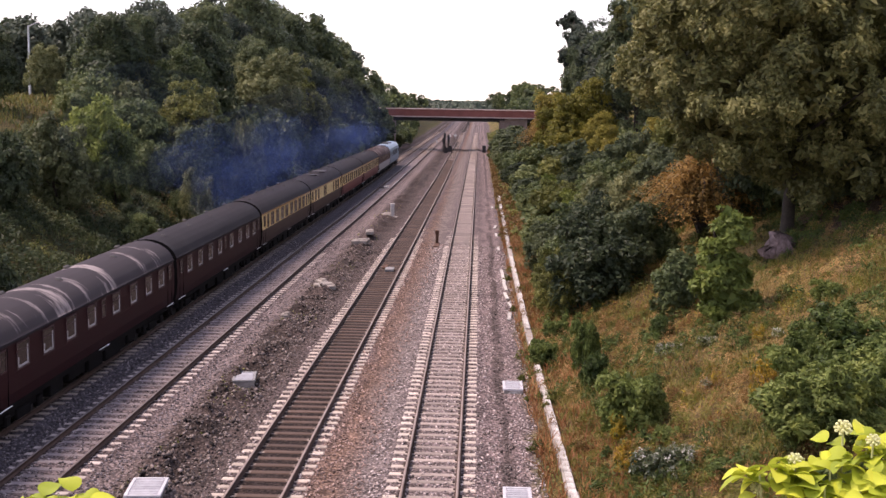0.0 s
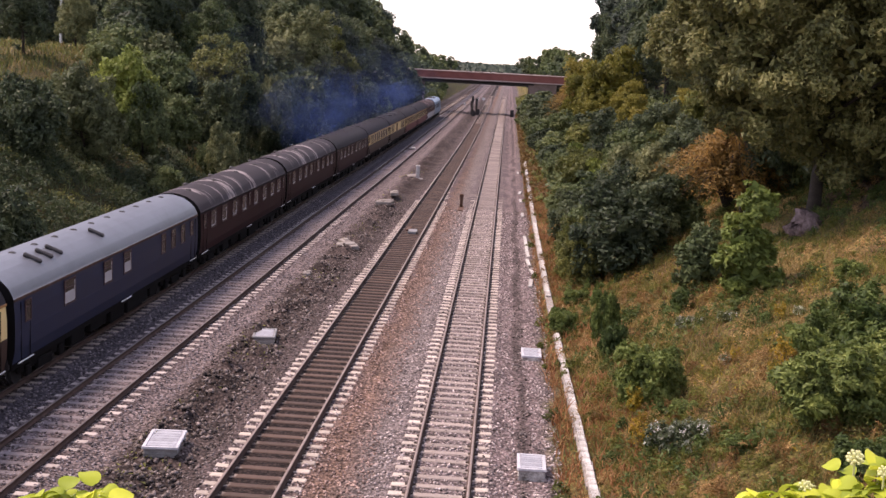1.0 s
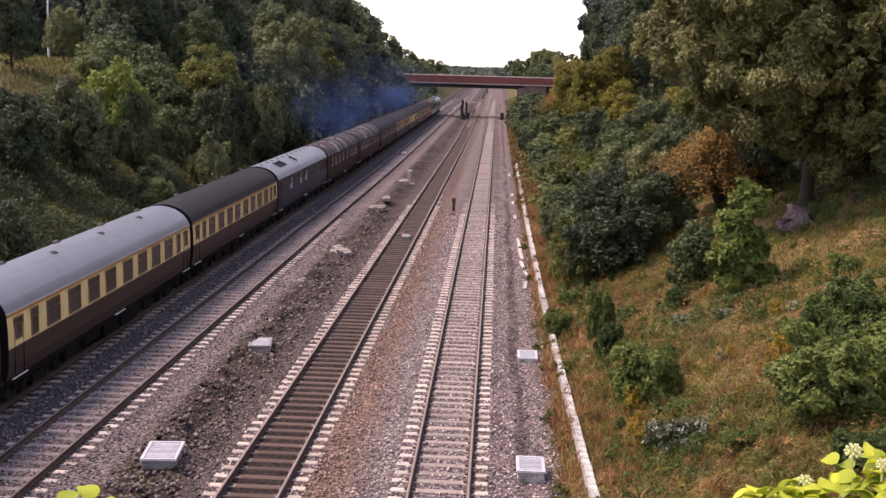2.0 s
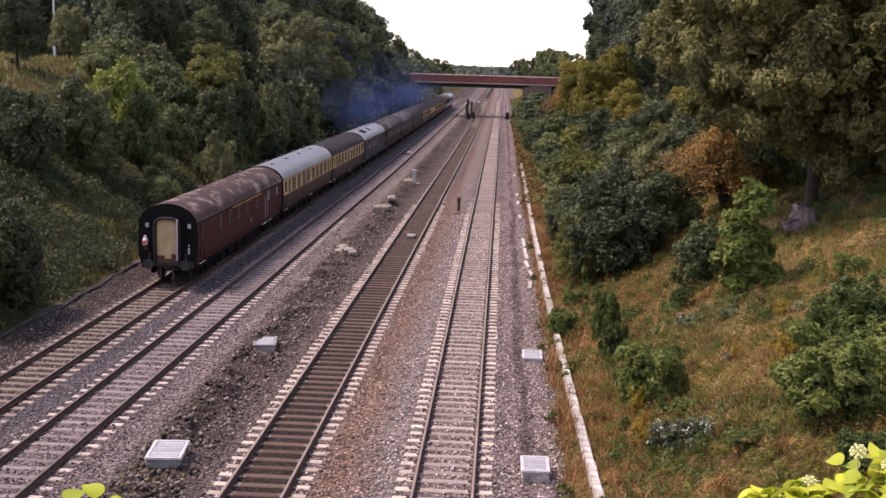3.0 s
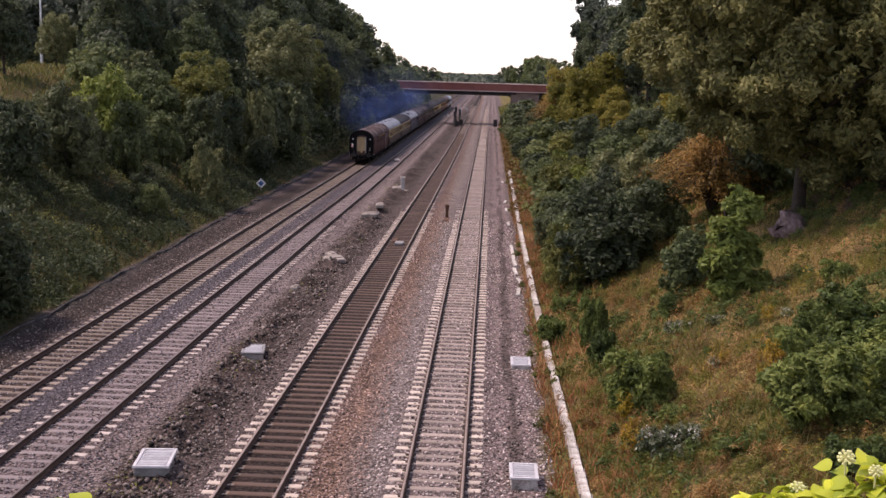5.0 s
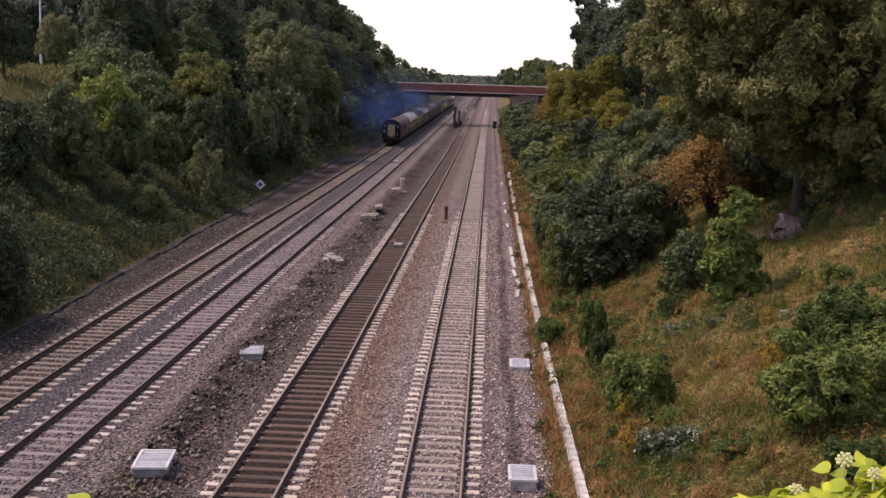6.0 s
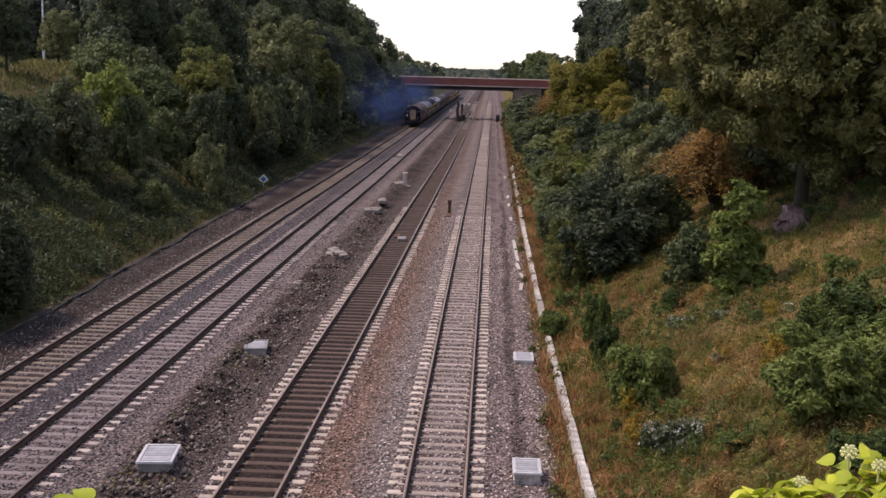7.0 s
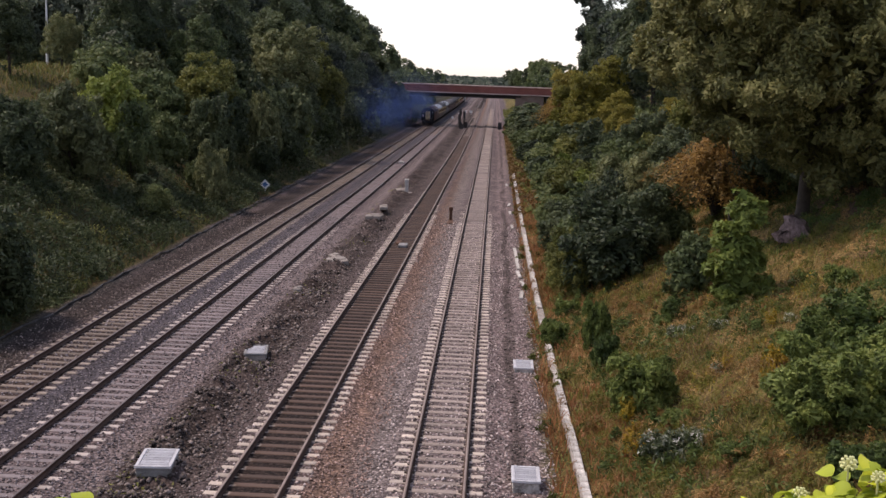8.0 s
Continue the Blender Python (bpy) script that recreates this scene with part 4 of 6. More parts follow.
def coach(lower, upper, roof_m, frame_m, layout, blind, vents, label, brake=False, roof_bumps=()):
    root = tagged(new("railway_coach"), label, "railway coach", "coaches of the train")
    bm = bmesh.new()
    loft(bm, ((1.30, 0.98), (1.385, 1.35), (1.41, 1.90), (1.405, 1.93), (1.40, 2.48), (1.36, 2.93), (0.0, 2.95)), -HALF, HALF, lambda z: 1 if z > 1.92 else 0)
    part("body", bm, [lower, upper, M_BLACK], root)
    bm = bmesh.new()
    loft(bm, ((1.385, 2.92),) + ROOF[1:], -HALF - 0.02, HALF + 0.02)
    part("roof", bm, [roof_m, roof_m, M_BLACK], root, smooth=False)
    for f in root.children[-1].data.polygons:
        f.use_smooth = f.material_index == 0 and abs(f.normal.y) < 0.5
    # guttering
    def gut(bm):
        for s in (-1, 1):
            box(bm, s * 1.385, 0, 2.925, 0.035, 2 * HALF, 0.075)
    gm = M_GUTTER_GOLD if upper is M_CREAM else (M_GUTTER_RUST if upper is M_BLUE else M_ROOF_DARK)
    link("gutter", shared("gutter" + gm.name, gut, [gm]), root)
    for y, w in layout:
        add_window(root, y, 2.41 if w > 0.46 else 2.47, w * 0.9, 0.76 if w > 0.46 else 0.60, frame_m, blind if w > 0.6 else 0)
    # doors: thin seams, handles and step boards
    sm = shared("step_board", lambda bm: box(bm, 0, 0, 0, 0.045, 1.1, 0.03, 0.006), [M_WHITE])
    dm = shared("door_seam", lambda bm: box(bm, 0, 0, 0, 0.022, 0.03, 1.75), [M_BLACK])
    for s in (-1, 1):
        for y in (-9.1, 9.1, 0.0) if not brake else (-9.1, 4.6, 6.2):
            link("step_board", sm, root, pose(s * 1.42, y, 1.0))
        for y in (-9.4, -8.75, 9.4, 8.75):
            link("door_seam", dm, root, pose(s * 1.40, y, 1.93))
    def under(bm):
        box(bm, 0, 0, 0.93, 2.5, 2 * HALF - 0.1, 0.14)
        for s in (-1, 1):
            box(bm, s * 1.22, 0, 0.90, 0.08, 2 * HALF - 0.1, 0.26)
            box(bm, s * 0.95, 1.5, 0.58, 0.6, 1.8, 0.58, 0.03)
            box(bm, s * 0.95, 4.0, 0.62, 0.5, 1.0, 0.5, 0.03)
            box(bm, s * 0.9, -2.2, 0.62, 0.5, 1.6, 0.5, 0.03)
            box(bm, s * 1.0, -4.3, 0.60, 0.4, 1.2, 0.55, 0.03)
            box(bm, s * 0.6, -0.3, 0.52, 0.5, 1.3, 0.6, 0.05)
            for q in (-1, 1):
                rod(bm, (s * 0.8, q * 4.2, 0.85), (s * 0.8, q * 1.6, 0.42), 0.05, seg=6)
            rod(bm, (s * 0.8, -1.6, 0.42), (s * 0.8, 1.6, 0.42), 0.05, seg=6)
            # extra boxes and a long middle block, added to darken the space beneath
            box(bm, s * 1.02, -0.3, 0.56, 0.34, 1.5, 0.62, 0.03)
            box(bm, s * 1.0, 2.85, 0.60, 0.4, 0.7, 0.52, 0.03)
        box(bm, 0, 0.4, 0.60, 1.3, 8.4, 0.5, 0.05)
    link("underframe", shared("underframe", under, [M_BLACK]), root)
    running_gear(root)
    def gangway(bm):
        box(bm, 0, 0.13, 2.1, 1.12, 0.34, 2.25, 0.08)
        box(bm, 0, 0.28, 2.1, 0.98, 0.1, 2.1, 0.05)
    gm = shared("gangway", gangway, [M_DARKSTEEL])
    link("gangway", gm, root, pose(0, HALF, 0))
    if not brake:
        link("gangway", gm, root, pose(0, -HALF, 0, 0, 0, 180))
    def buffer_make(bm):
        for s in (-1, 1):
            rod(bm, (s * 0.86, 0, 0.98), (s * 0.86, 0.3, 0.98), 0.12, seg=12)
            rod(bm, (s * 0.86, 0.3, 0.98), (s * 0.86, 0.36, 0.98), 0.23, seg=16)
        box(bm, 0, 0.0, 0.98, 2.4, 0.12, 0.34, 0.02)
        rod(bm, (0, 0, 0.9), (0, 0.3, 0.85), 0.09, seg=8)
    fm = shared("buffer_beam", buffer_make, [M_DARKSTEEL])
    link("buffer_beam", fm, root, pose(0, HALF - 0.06, 0))
    link("buffer_beam", fm, root, pose(0, -HALF + 0.06, 0, 0, 0, 180))
    def vent(bm):
        rod(bm, (0, 0, -0.06), (0, 0, 0.05), 0.10, seg=10)
        rod(bm, (0, 0, 0.05), (0, 0, 0.12), 0.17, 0.08, 10)
    vm = shared("roof_vent", vent, [M_DARKSTEEL])
    for k in range(vents):
        y = -HALF + (k + 0.7) * 2 * HALF / (vents + 0.4)
        x = (0.30, -0.50)[k % 2] if vents != 11 else 0.02
        link("roof_vent", vm, root, pose(x, y, 3.72))
    for x, y, sx, sy in roof_bumps:
        bm = bmesh.new(); box(bm, 0, 0, 0, sx, sy, 0.12, 0.04)
        ob = part("roof_hatch", bm, M_DARKSTEEL, root)
        ob.matrix_basis = pose(x, y, 3.69 if abs(x) > 0.6 else 3.80, 0, 24 if x > 0.6 else 0, 22 if x > 0.6 else 0)
    return root


def brake_rear(root):
    """Rear end of the last coach: boarded gangway, lamp and labels."""
    y = -HALF
    bm = bmesh.new()
    arch = [Vector((0.56 * c, y - 0.16, 2.72 + 0.42 * h)) for c, h in ((1, 0), (0.985, 0.3), (0.92, 0.6), (0.78, 0.83), (0.55, 0.95), (0.28, 1.0))]
    arch = arch + [Vector((-v.x, v.y, v.z)) for v in reversed(arch)]
    for p, q in zip(arch, arch[1:]):
        for d in (-0.13, 0.0, 0.13):
            rod(bm, p + Vector((0, d, 0)), q + Vector((0, d, 0)), 0.06, seg=8)
    for s in (-1, 1):
        box(bm, s * 0.56, y - 0.16, 1.85, 0.12, 0.34, 1.78, 0.04)
    box(bm, 0, y - 0.16, 0.98, 1.28, 0.34, 0.12, 0.03)
    part("gangway_frame", bm, M_ROOF_DARK, root)
    bm = bmesh.new(); box(bm, 0, y - 0.10, 2.05, 0.98, 0.06, 2.1, 0.01); part("gangway_board", bm, M_BOARD, root, "cream-painted boarded gangway door")
    for x, w, h in ((-0.3, 0.36, 0.34), (0.05, 0.38, 0.20), (0.33, 0.30, 0.42)):
        bm = bmesh.new(); box(bm, x, y - 0.135, 1.05 + h / 2, w, 0.012, h, 0.004); part("kick_board", bm, M_RUST, root, "brown-stained foot of the boarding")
    bm = bmesh.new(); box(bm, 0.52, y - 0.35, 2.15, 0.07, 0.04, 1.9, 0.01); part("gangway_edge", bm, M_BLIND, root)
    bm = bmesh.new()
    box(bm, -1.02, y - 0.20, 2.02, 0.20, 0.26, 0.30, 0.03)
    rod(bm, (-1.02, y - 0.2, 2.17), (-1.02, y - 0.2, 2.30), 0.07, seg=10)
    lamp = part("tail_lamp", bm, M_WHITE, root, "white tail lamp with red lens")
    bm = bmesh.new(); rod(bm, (-1.02, y - 0.33, 2.0), (-1.02, y - 0.36, 2.0), 0.085, seg=14); part("lens", bm, M_REDLENS, lamp)
    bm = bmesh.new(); box(bm, -1.02, y - 0.06, 1.72, 0.16, 0.1, 0.22, 0.02); part("lamp_bracket", bm, M_DARKSTEEL, root)
    for x, z, sx, sz in ((-0.98, 2.78, 0.15, 0.2), (1.0, 2.78, 0.15, 0.2), (0.98, 1.62, 0.09, 0.3), (0.98, 1.88, 0.08, 0.08)):
        bm = bmesh.new(); box(bm, x, y - 0.012, z, sx, 0.02, sz); part("end_label", bm, M_BLIND, root)
    bm = bmesh.new()
    for x in (-0.85, 0.85):
        rod(bm, (x, y - 0.06, 1.1), (x, y - 0.06, 1.5), 0.05, seg=8)
    rod(bm, (0.3, y - 0.2, 0.85), (0.3, y - 0.25, 0.35), 0.05, seg=8)
    rod(bm, (-0.3, y - 0.2, 0.85), (-0.3, y - 0.25, 0.35), 0.05, seg=8)
    part("brake_hoses", bm, M_DARKSTEEL, root)
    # guard's doors with pale handrails, and a yellow line at the eaves
    bm = bmesh.new()
    for s in (-1, 1):
        for q in (4.75, 5.35):
            rod(bm, (s * 1.43, q, 1.3), (s * 1.43, q, 2.55), 0.02, seg=6)
    part("handrails", bm, M_BLIND, root)
    bm = bmesh.new()
    for s in (-1, 1):
        box(bm, s * 1.375, 0.5, 2.84, 0.02, 7.0, 0.065)
    part("eaves_line", bm, M_YELLOW, root)
    bm = bmesh.new()
    for s in (-1, 1):
        for q in (5.8, 8.3):
            box(bm, s * 1.395, q, 2.5, 0.03, 0.55, 0.5)
    part("frosted_panes", bm, plain("frosted_glass", (0.25, 0.25, 0.28), 0.4), root)
    bm = bmesh.new()
    for s in (-1, 1):
        rod(bm, (s * 1.40, 1.2, 1.65), (s * 1.412, 1.2, 1.65), 0.12, seg=14)
    part("crest", bm, M_BLIND, root)


def loco():
    root = tagged(new("diesel_locomotive"), "blue-grey diesel locomotive hauling the train", "locomotive")
    bm = bmesh.new()
    loft(bm, ((1.25, 0.95), (1.34, 1.3), (1.35, 2.6), (1.25, 3.2), (0.9, 3.62), (0.45, 3.78), (0, 3.8)), -9.0, 9.0)
    part("body", bm, [M_TEAL, M_TEAL, M_TEAL], root)
    for s in (-1, 1):
        bm = bmesh.new()
        box(bm, 0, s * 9.15, 1.75, 2.5, 0.5, 1.5, 0.12)
        part("nose", bm, M_TEAL, root)
        for x in (-0.55, 0.55):
            bm = bmesh.new(); box(bm, x, s * 9.01, 2.85, 0.85, 0.04, 0.55, 0.01); part("windscreen", bm, M_PANE, root)
        bm = bmesh.new(); box(bm, 0, s * 9.42, 1.5, 1.9, 0.03, 0.7, 0.01); part("warning_panel", bm, M_CREAM, root)
        bm = bmesh.new(); box(bm, 0, s * 9.2, 0.95, 2.4, 0.2, 0.4, 0.03)
        for x in (-0.86, 0.86):
            rod(bm, (x, s * 9.2, 0.98), (x, s * 9.6, 0.98), 0.13, seg=10); rod(bm, (x, s * 9.6, 0.98), (x, s * 9.66, 0.98), 0.24, seg=14)
        part("buffer_beam", bm, M_DARKSTEEL, root)
    for s in (-1, 1):
        for y in (-4, -1.3, 1.3, 4):
            bm = bmesh.new()
            box(bm, s * 1.355, y, 2.45, 0.03, 1.6, 0.8)
            for k in range(8):
                box(bm, s * 1.375, y, 2.1 + k * 0.1, 0.02, 1.5, 0.04)
            part("grille", bm, M_DARKSTEEL, root)
        bm = bmesh.new(); box(bm, s * 1.355, 7.6, 2.5, 0.03, 0.9, 0.55); box(bm, s * 1.355, -7.6, 2.5, 0.03, 0.9, 0.55); part("cab_window", bm, M_PANE, root)
    bm = bmesh.new(); box(bm, 0, 1, 3.8, 1.3, 3.0, 0.14, 0.04); box(bm, 0, -3, 3.8, 1.1, 2.0, 0.14, 0.04); part("roof_grille", bm, M_DARKSTEEL, root)
    bm = bmesh.new(); box(bm, 0, 0, 0.75, 2.2, 5.0, 0.7, 0.08); part("fuel_tank", bm, M_BLACK, root)
    running_gear(root, (-6.2, 6.2), 3.6)
    return root


OPEN_SALOON = [(-9.1, 0.42), (-7.9, 0.5), (-6.4, 1.1), (-4.55, 1.1), (-2.7, 1.1), (-0.95, 1.1), (1.0, 1.1), (2.8, 1.1), (4.6, 1.1), (6.4, 1.1), (7.9, 0.5), (9.1, 0.42)]
COMPARTMENT = [(-9.1, 0.42), (-7.6, 1.0), (-5.5, 1.0), (-3.4, 1.0), (-1.3, 1.0), (0.0, 0.42), (1.5, 1.0), (3.7, 1.0), (5.8, 1.0), (7.7, 1.0), (9.1, 0.42)]
KITCHEN = [(-9.1, 0.42), (-7.4, 0.6), (-5.8, 0.6), (-2.4, 0.5), (-1.4, 0.5), (3.8, 0.6), (5.4, 0.9), (7.0, 0.9), (9.1, 0.42)]
PARCELS = [(-8.9, 0.42), (-5.6, 1.0), (-2.0, 0.85), (0.1, 0.85), (4.6, 0.58), (6.0, 0.58), (7.4, 0.58), (8.8, 0.42)]
BRAKE = [(-9.0, 0.3), (-5.6, 0.45), (-3.7, 0.45), (-1.8, 0.45), (0.2, 0.45), (2.6, 0.45)]


def build_train():
    """From the locomotive to the rear; the order in which they pass."""
    cars = [coach(M_BLIND, M_MAROON_OLD, M_ROOF_PATCH, M_FRAMEDARK, OPEN_SALOON, 0, 7, "maroon coach with a pale lower band behind the locomotive")]
    for _ in range(2):
        cars.append(coach(M_CRIMSON, M_CREAM, M_ROOF_DARK, M_FRAMEPALE, OPEN_SALOON, 0, 7, "crimson and cream coach with grey roof"))
    cars.append(coach(M_CHOC, M_CREAM, M_ROOF_DARK, M_FRAMEPALE, KITCHEN, 0, 5, "chocolate and cream kitchen coach with few windows", roof_bumps=((0.3, 2, 1.2, 1.6), (0.4, -3, 1.0, 1.0))))
    cars.append(coach(M_CHOC, M_CREAM, M_ROOF_DARK, M_FRAMEPALE, OPEN_SALOON, 0, 9, "chocolate and cream saloon coach with dark roof"))
    cars.append(coach(M_MAROON, M_MAROON, M_ROOF_DARK, M_FRAMEDARK, COMPARTMENT, 1, 8, "dark maroon coach with plain dark roof"))
    cars.append(coach(M_MAROON, M_MAROON, M_ROOF_BAND, M_FRAMEDARK, COMPARTMENT, 1, 6, "dark maroon coach with pale worn bands on its roof"))
    cars.append(coach(M_MAROON, M_MAROON, M_ROOF_BAND, M_FRAMEDARK, COMPARTMENT, 1, 8, "dark maroon coach with streaked pale roof"))
    cars.append(coach(M_BLUE, M_BLUE, M_ROOF_SILVER, M_FRAMEDARK, PARCELS, 2, 11, "dark blue kitchen coach with silver-grey roof", roof_bumps=((0.70, -6.0, 0.62, 0.24), (0.70, -5.2, 0.62, 0.24), (0.70, -6.9, 0.62, 0.24), (0.70, -1.3, 0.62, 0.26))))
    cars.append(coach(M_CHOC, M_CREAM, M_ROOF_DARK, M_FRAMEPALE, OPEN_SALOON, 0, 8, "chocolate and cream saloon coach with dark roof"))
    cars.append(coach(M_CHOC, M_CREAM, M_ROOF_SILVER, M_FRAMEPALE, OPEN_SALOON, 0, 8, "chocolate and cream saloon coach with pale silver roof"))
    last = coach(M_MAROON_OLD, M_MAROON_OLD, M_ROOF_PATCH, M_FRAMEDARK, BRAKE, 0, 4, "faded maroon brake coach with patched roof and boarded end", brake=True)
    brake_rear(last)
    cars.append(last)
    return loco(), cars


PITCH = 20.2
SPEED = 40.3      # metres a second


def train_pose(y):
    x, ahead = float(track_x(0, y)), float(track_x(0, y + 6)) - float(track_x(0, y - 6))
    return pose(x, y, 0.2 + float(fall(y)), math.degrees(math.atan2(float(fall(y + 6) - fall(y - 6)), 12)), 0, -math.degrees(math.atan2(ahead, 12)))


# ---- plants ----
def tube(points, radii, seg=7):
    """Verts and faces of a tapered limb through points."""
    P = np.array(points, float)
    V, F = [], []
    for i, (p, r) in enumerate(zip(P, radii)):
        d = P[min(i + 1, len(P) - 1)] - P[max(i - 1, 0)]
        d /= np.linalg.norm(d) + 1e-9
        u = np.cross(d, (0.3, 0.9, 0.1)); u /= np.linalg.norm(u); w = np.cross(d, u)
        for k in range(seg):
            a = 2 * math.pi * k / seg
            V.append(p + r * (math.cos(a) * u + math.sin(a) * w))
    for i in range(len(P) - 1):
        for k in range(seg):
            F.append((i * seg + k, i * seg + (k + 1) % seg, (i + 1) * seg + (k + 1) % seg, (i + 1) * seg + k))
    return V, F


def leaf_quads(centres, outward, size, g, flat=0.8, stretch=1.5, tri=False):
    """Leaf-shaped quads about centres, facing roughly outward."""
    n = len(centres)
    nrm = outward + g.normal(0, flat, (n, 3)) + np.array([0, 0, 0.25])
    nrm /= np.linalg.norm(nrm, axis=1, keepdims=True) + 1e-9
    t = np.cross(nrm, g.normal(0, 1, (n, 3))); t /= np.linalg.norm(t, axis=1, keepdims=True) + 1e-9
    b = np.cross(nrm, t)
    s = (size * g.uniform(0.6, 1.3, n))[:, None]
    fold = nrm * s * 0.18
    if tri:
        V = np.stack([centres - t * s * stretch * 0.5 - b * s * 0.35, centres - t * s * stretch * 0.35 + b * s * 0.45 + fold, centres + t * s * stretch * 0.7], 1)
        return V.reshape(-1, 3), np.arange(3 * n).reshape(n, 3)
    V = np.stack([centres - t * s * stretch * 0.5, centres + b * s * 0.5 + fold, centres + t * s * stretch * 0.5, centres - b * s * 0.5 + fold], 1)
    return V.reshape(-1, 3), np.arange(4 * n).reshape(n, 4)


def crown_points(g, lobes, clump_r, leaves, cover, inner=0.10):
    """Leaf places, facings and sizes: domed clumps on the outer skin of the lobes (rows of x, y, z, rx, ry, rz), and a sparse inside."""
    L = np.array(lobes, float)
    area = L[:, 3] * L[:, 4] + L[:, 3] * L[:, 5] + L[:, 4] * L[:, 5]
    k = np.maximum(6, (cover * area / clump_r ** 2).astype(int))
    own = np.repeat(np.arange(len(L)), k)
    d = g.normal(0, 1, (len(own), 3))
    d /= np.linalg.norm(d, axis=1, keepdims=True)
    C = L[own, :3] + d * L[own, 3:] * g.uniform(0.72, 1.13, (len(own), 1))
    # drop clumps buried in another lobe, and most of those underneath
    near = np.linalg.norm((C[:, None, :] - L[None, :, :3]) / L[None, :, 3:], axis=2)
    near[np.arange(len(own)), own] = 9
    keep = (near.min(1) > 0.80) & ((d[:, 2] > -0.45) | (g.random(len(own)) < 0.35))
    C, d = C[keep], d[keep]
    axis = d + np.array([0, 0, 0.45])
    axis /= np.linalg.norm(axis, axis=1, keepdims=True)
    m = len(C)
    cr = clump_r * g.uniform(0.5, 1.35, m)
    n_in = int(leaves * inner)
    idx = g.choice(m, leaves - n_in, p=cr ** 2 / (cr ** 2).sum())
    u = g.normal(0, 1, (len(idx), 3))
    u /= np.linalg.norm(u, axis=1, keepdims=True)
    flip = (u * axis[idx]).sum(1) < -0.25
    u[flip] *= -1
    P = C[idx] + u * (cr[idx] * g.random(len(idx)) ** 0.45)[:, None]
    out = u * 0.6 + axis[idx] * 0.55
    own = g.choice(len(L), n_in, p=area / area.sum())
    v = g.normal(0, 1, (n_in, 3))
    v /= np.linalg.norm(v, axis=1, keepdims=True)
    P = np.concatenate([P, L[own, :3] + v * L[own, 3:] * g.uniform(0.3, 0.85, (n_in, 1))])
    out = np.concatenate([out, v])
    size = np.concatenate([np.ones(len(idx)), np.full(n_in, 1.9)])
    return P, out, size


def build_plant(name, seed, lobes, trunk_h, trunk_r, leaves, leaf, clump, material, label, category, limbs=7, lean=0.3, split=False, cover=1.7):
    g = np.random.default_rng(seed)
    root = tagged(new(name), label, category)
    V, F = [], []

    def add(v, f):
        o = len(V)
        V.extend(v); F.extend(tuple(o + k for k in q) for q in f)
    top = np.array([lean * g.normal(), lean * g.normal(), trunk_h])
    add(*tube([(0, 0, -0.3), top * 0.15, top * 0.55, top], [trunk_r * 1.35, trunk_r, trunk_r * 0.85, trunk_r * 0.7], 9))
    for k in range(limbs):
        lo = lobes[k % len(lobes)]
        e = np.array(lo[:3]) + np.array(lo[3:]) * g.uniform(-0.55, 0.55, 3)
        s = top * g.uniform(0.6, 1.0)
        mid = (s + e) / 2 + g.normal(0, 0.08, 3) * np.linalg.norm(e - s) - np.array([0, 0, 0.06]) * np.linalg.norm(e - s)
        limb = tube([s, mid, e], [trunk_r * 0.5, trunk_r * 0.3, trunk_r * 0.08], 6)
        if split:
            link("limb", mesh_np("limb", np.array(limb[0]), np.array(limb[1]), [M_BARK], smooth=True), root)
        else:
            add(*limb)
    link("trunk", mesh_np("trunk", np.array(V), np.array(F), [M_BARK], smooth=True), root)
    P, out, size = crown_points(g, lobes, clump, leaves, cover)
    LV, LF = leaf_quads(P, out, leaf * size, g, 0.72, tri=True)
    link("crown", mesh_np("crown", LV, LF, [material]), root)
    return root


def round_lobes(g, r, h, base, count):
    """A rough crown: a few large masses round a middle, smaller ones on their shoulders, from base to base + h."""
    L = [(0, 0, base + h * 0.48, r * 0.66, r * 0.66, h * 0.46)]
    for k in range(count):
        a = 2.4 * k + g.uniform(-.5, .5)
        big = k < count * 0.45
        v = g.uniform(0.18, 0.62) if big else g.uniform(0.3, 0.93)
        s = r * (g.uniform(0.36, 0.5) if big else g.uniform(0.2, 0.32))
        w = math.sqrt(max(0.06, 1 - ((v - 0.40) / 0.62) ** 2))
        f = (r * 0.92 - s) * w * g.uniform(0.8, 1.12)
        L.append((f * math.cos(a), f * math.sin(a), base + h * v, s, s, s * g.uniform(0.85, 1.25)))
    return L


L_DARK = leaf_mat("leaf_dark", (0.036, 0.050, 0.029), (0.078, 0.100, 0.046), (0.155, 0.172, 0.076))
L_MID = leaf_mat("leaf_mid", (0.058, 0.078, 0.035), (0.122, 0.152, 0.056), (0.220, 0.235, 0.089))
L_OLIVE = leaf_mat("leaf_olive", (0.070, 0.077, 0.022), (0.160, 0.164, 0.042), (0.275, 0.255, 0.070))
L_LIGHT = leaf_mat("leaf_light", (0.090, 0.116, 0.026), (0.170, 0.208, 0.044), (0.280, 0.305, 0.066))
L_SAGE = leaf_mat("leaf_sage", (0.084, 0.096, 0.044), (0.160, 0.172, 0.075), (0.260, 0.262, 0.120))
L_OAK = leaf_mat("leaf_oak", (0.034, 0.038, 0.013), (0.110, 0.113, 0.036), (0.255, 0.238, 0.090), patch=0.7)
L_OCHRE = leaf_mat("leaf_ochre", (0.090, 0.085, 0.018), (0.205, 0.178, 0.030), (0.34, 0.27, 0.050))
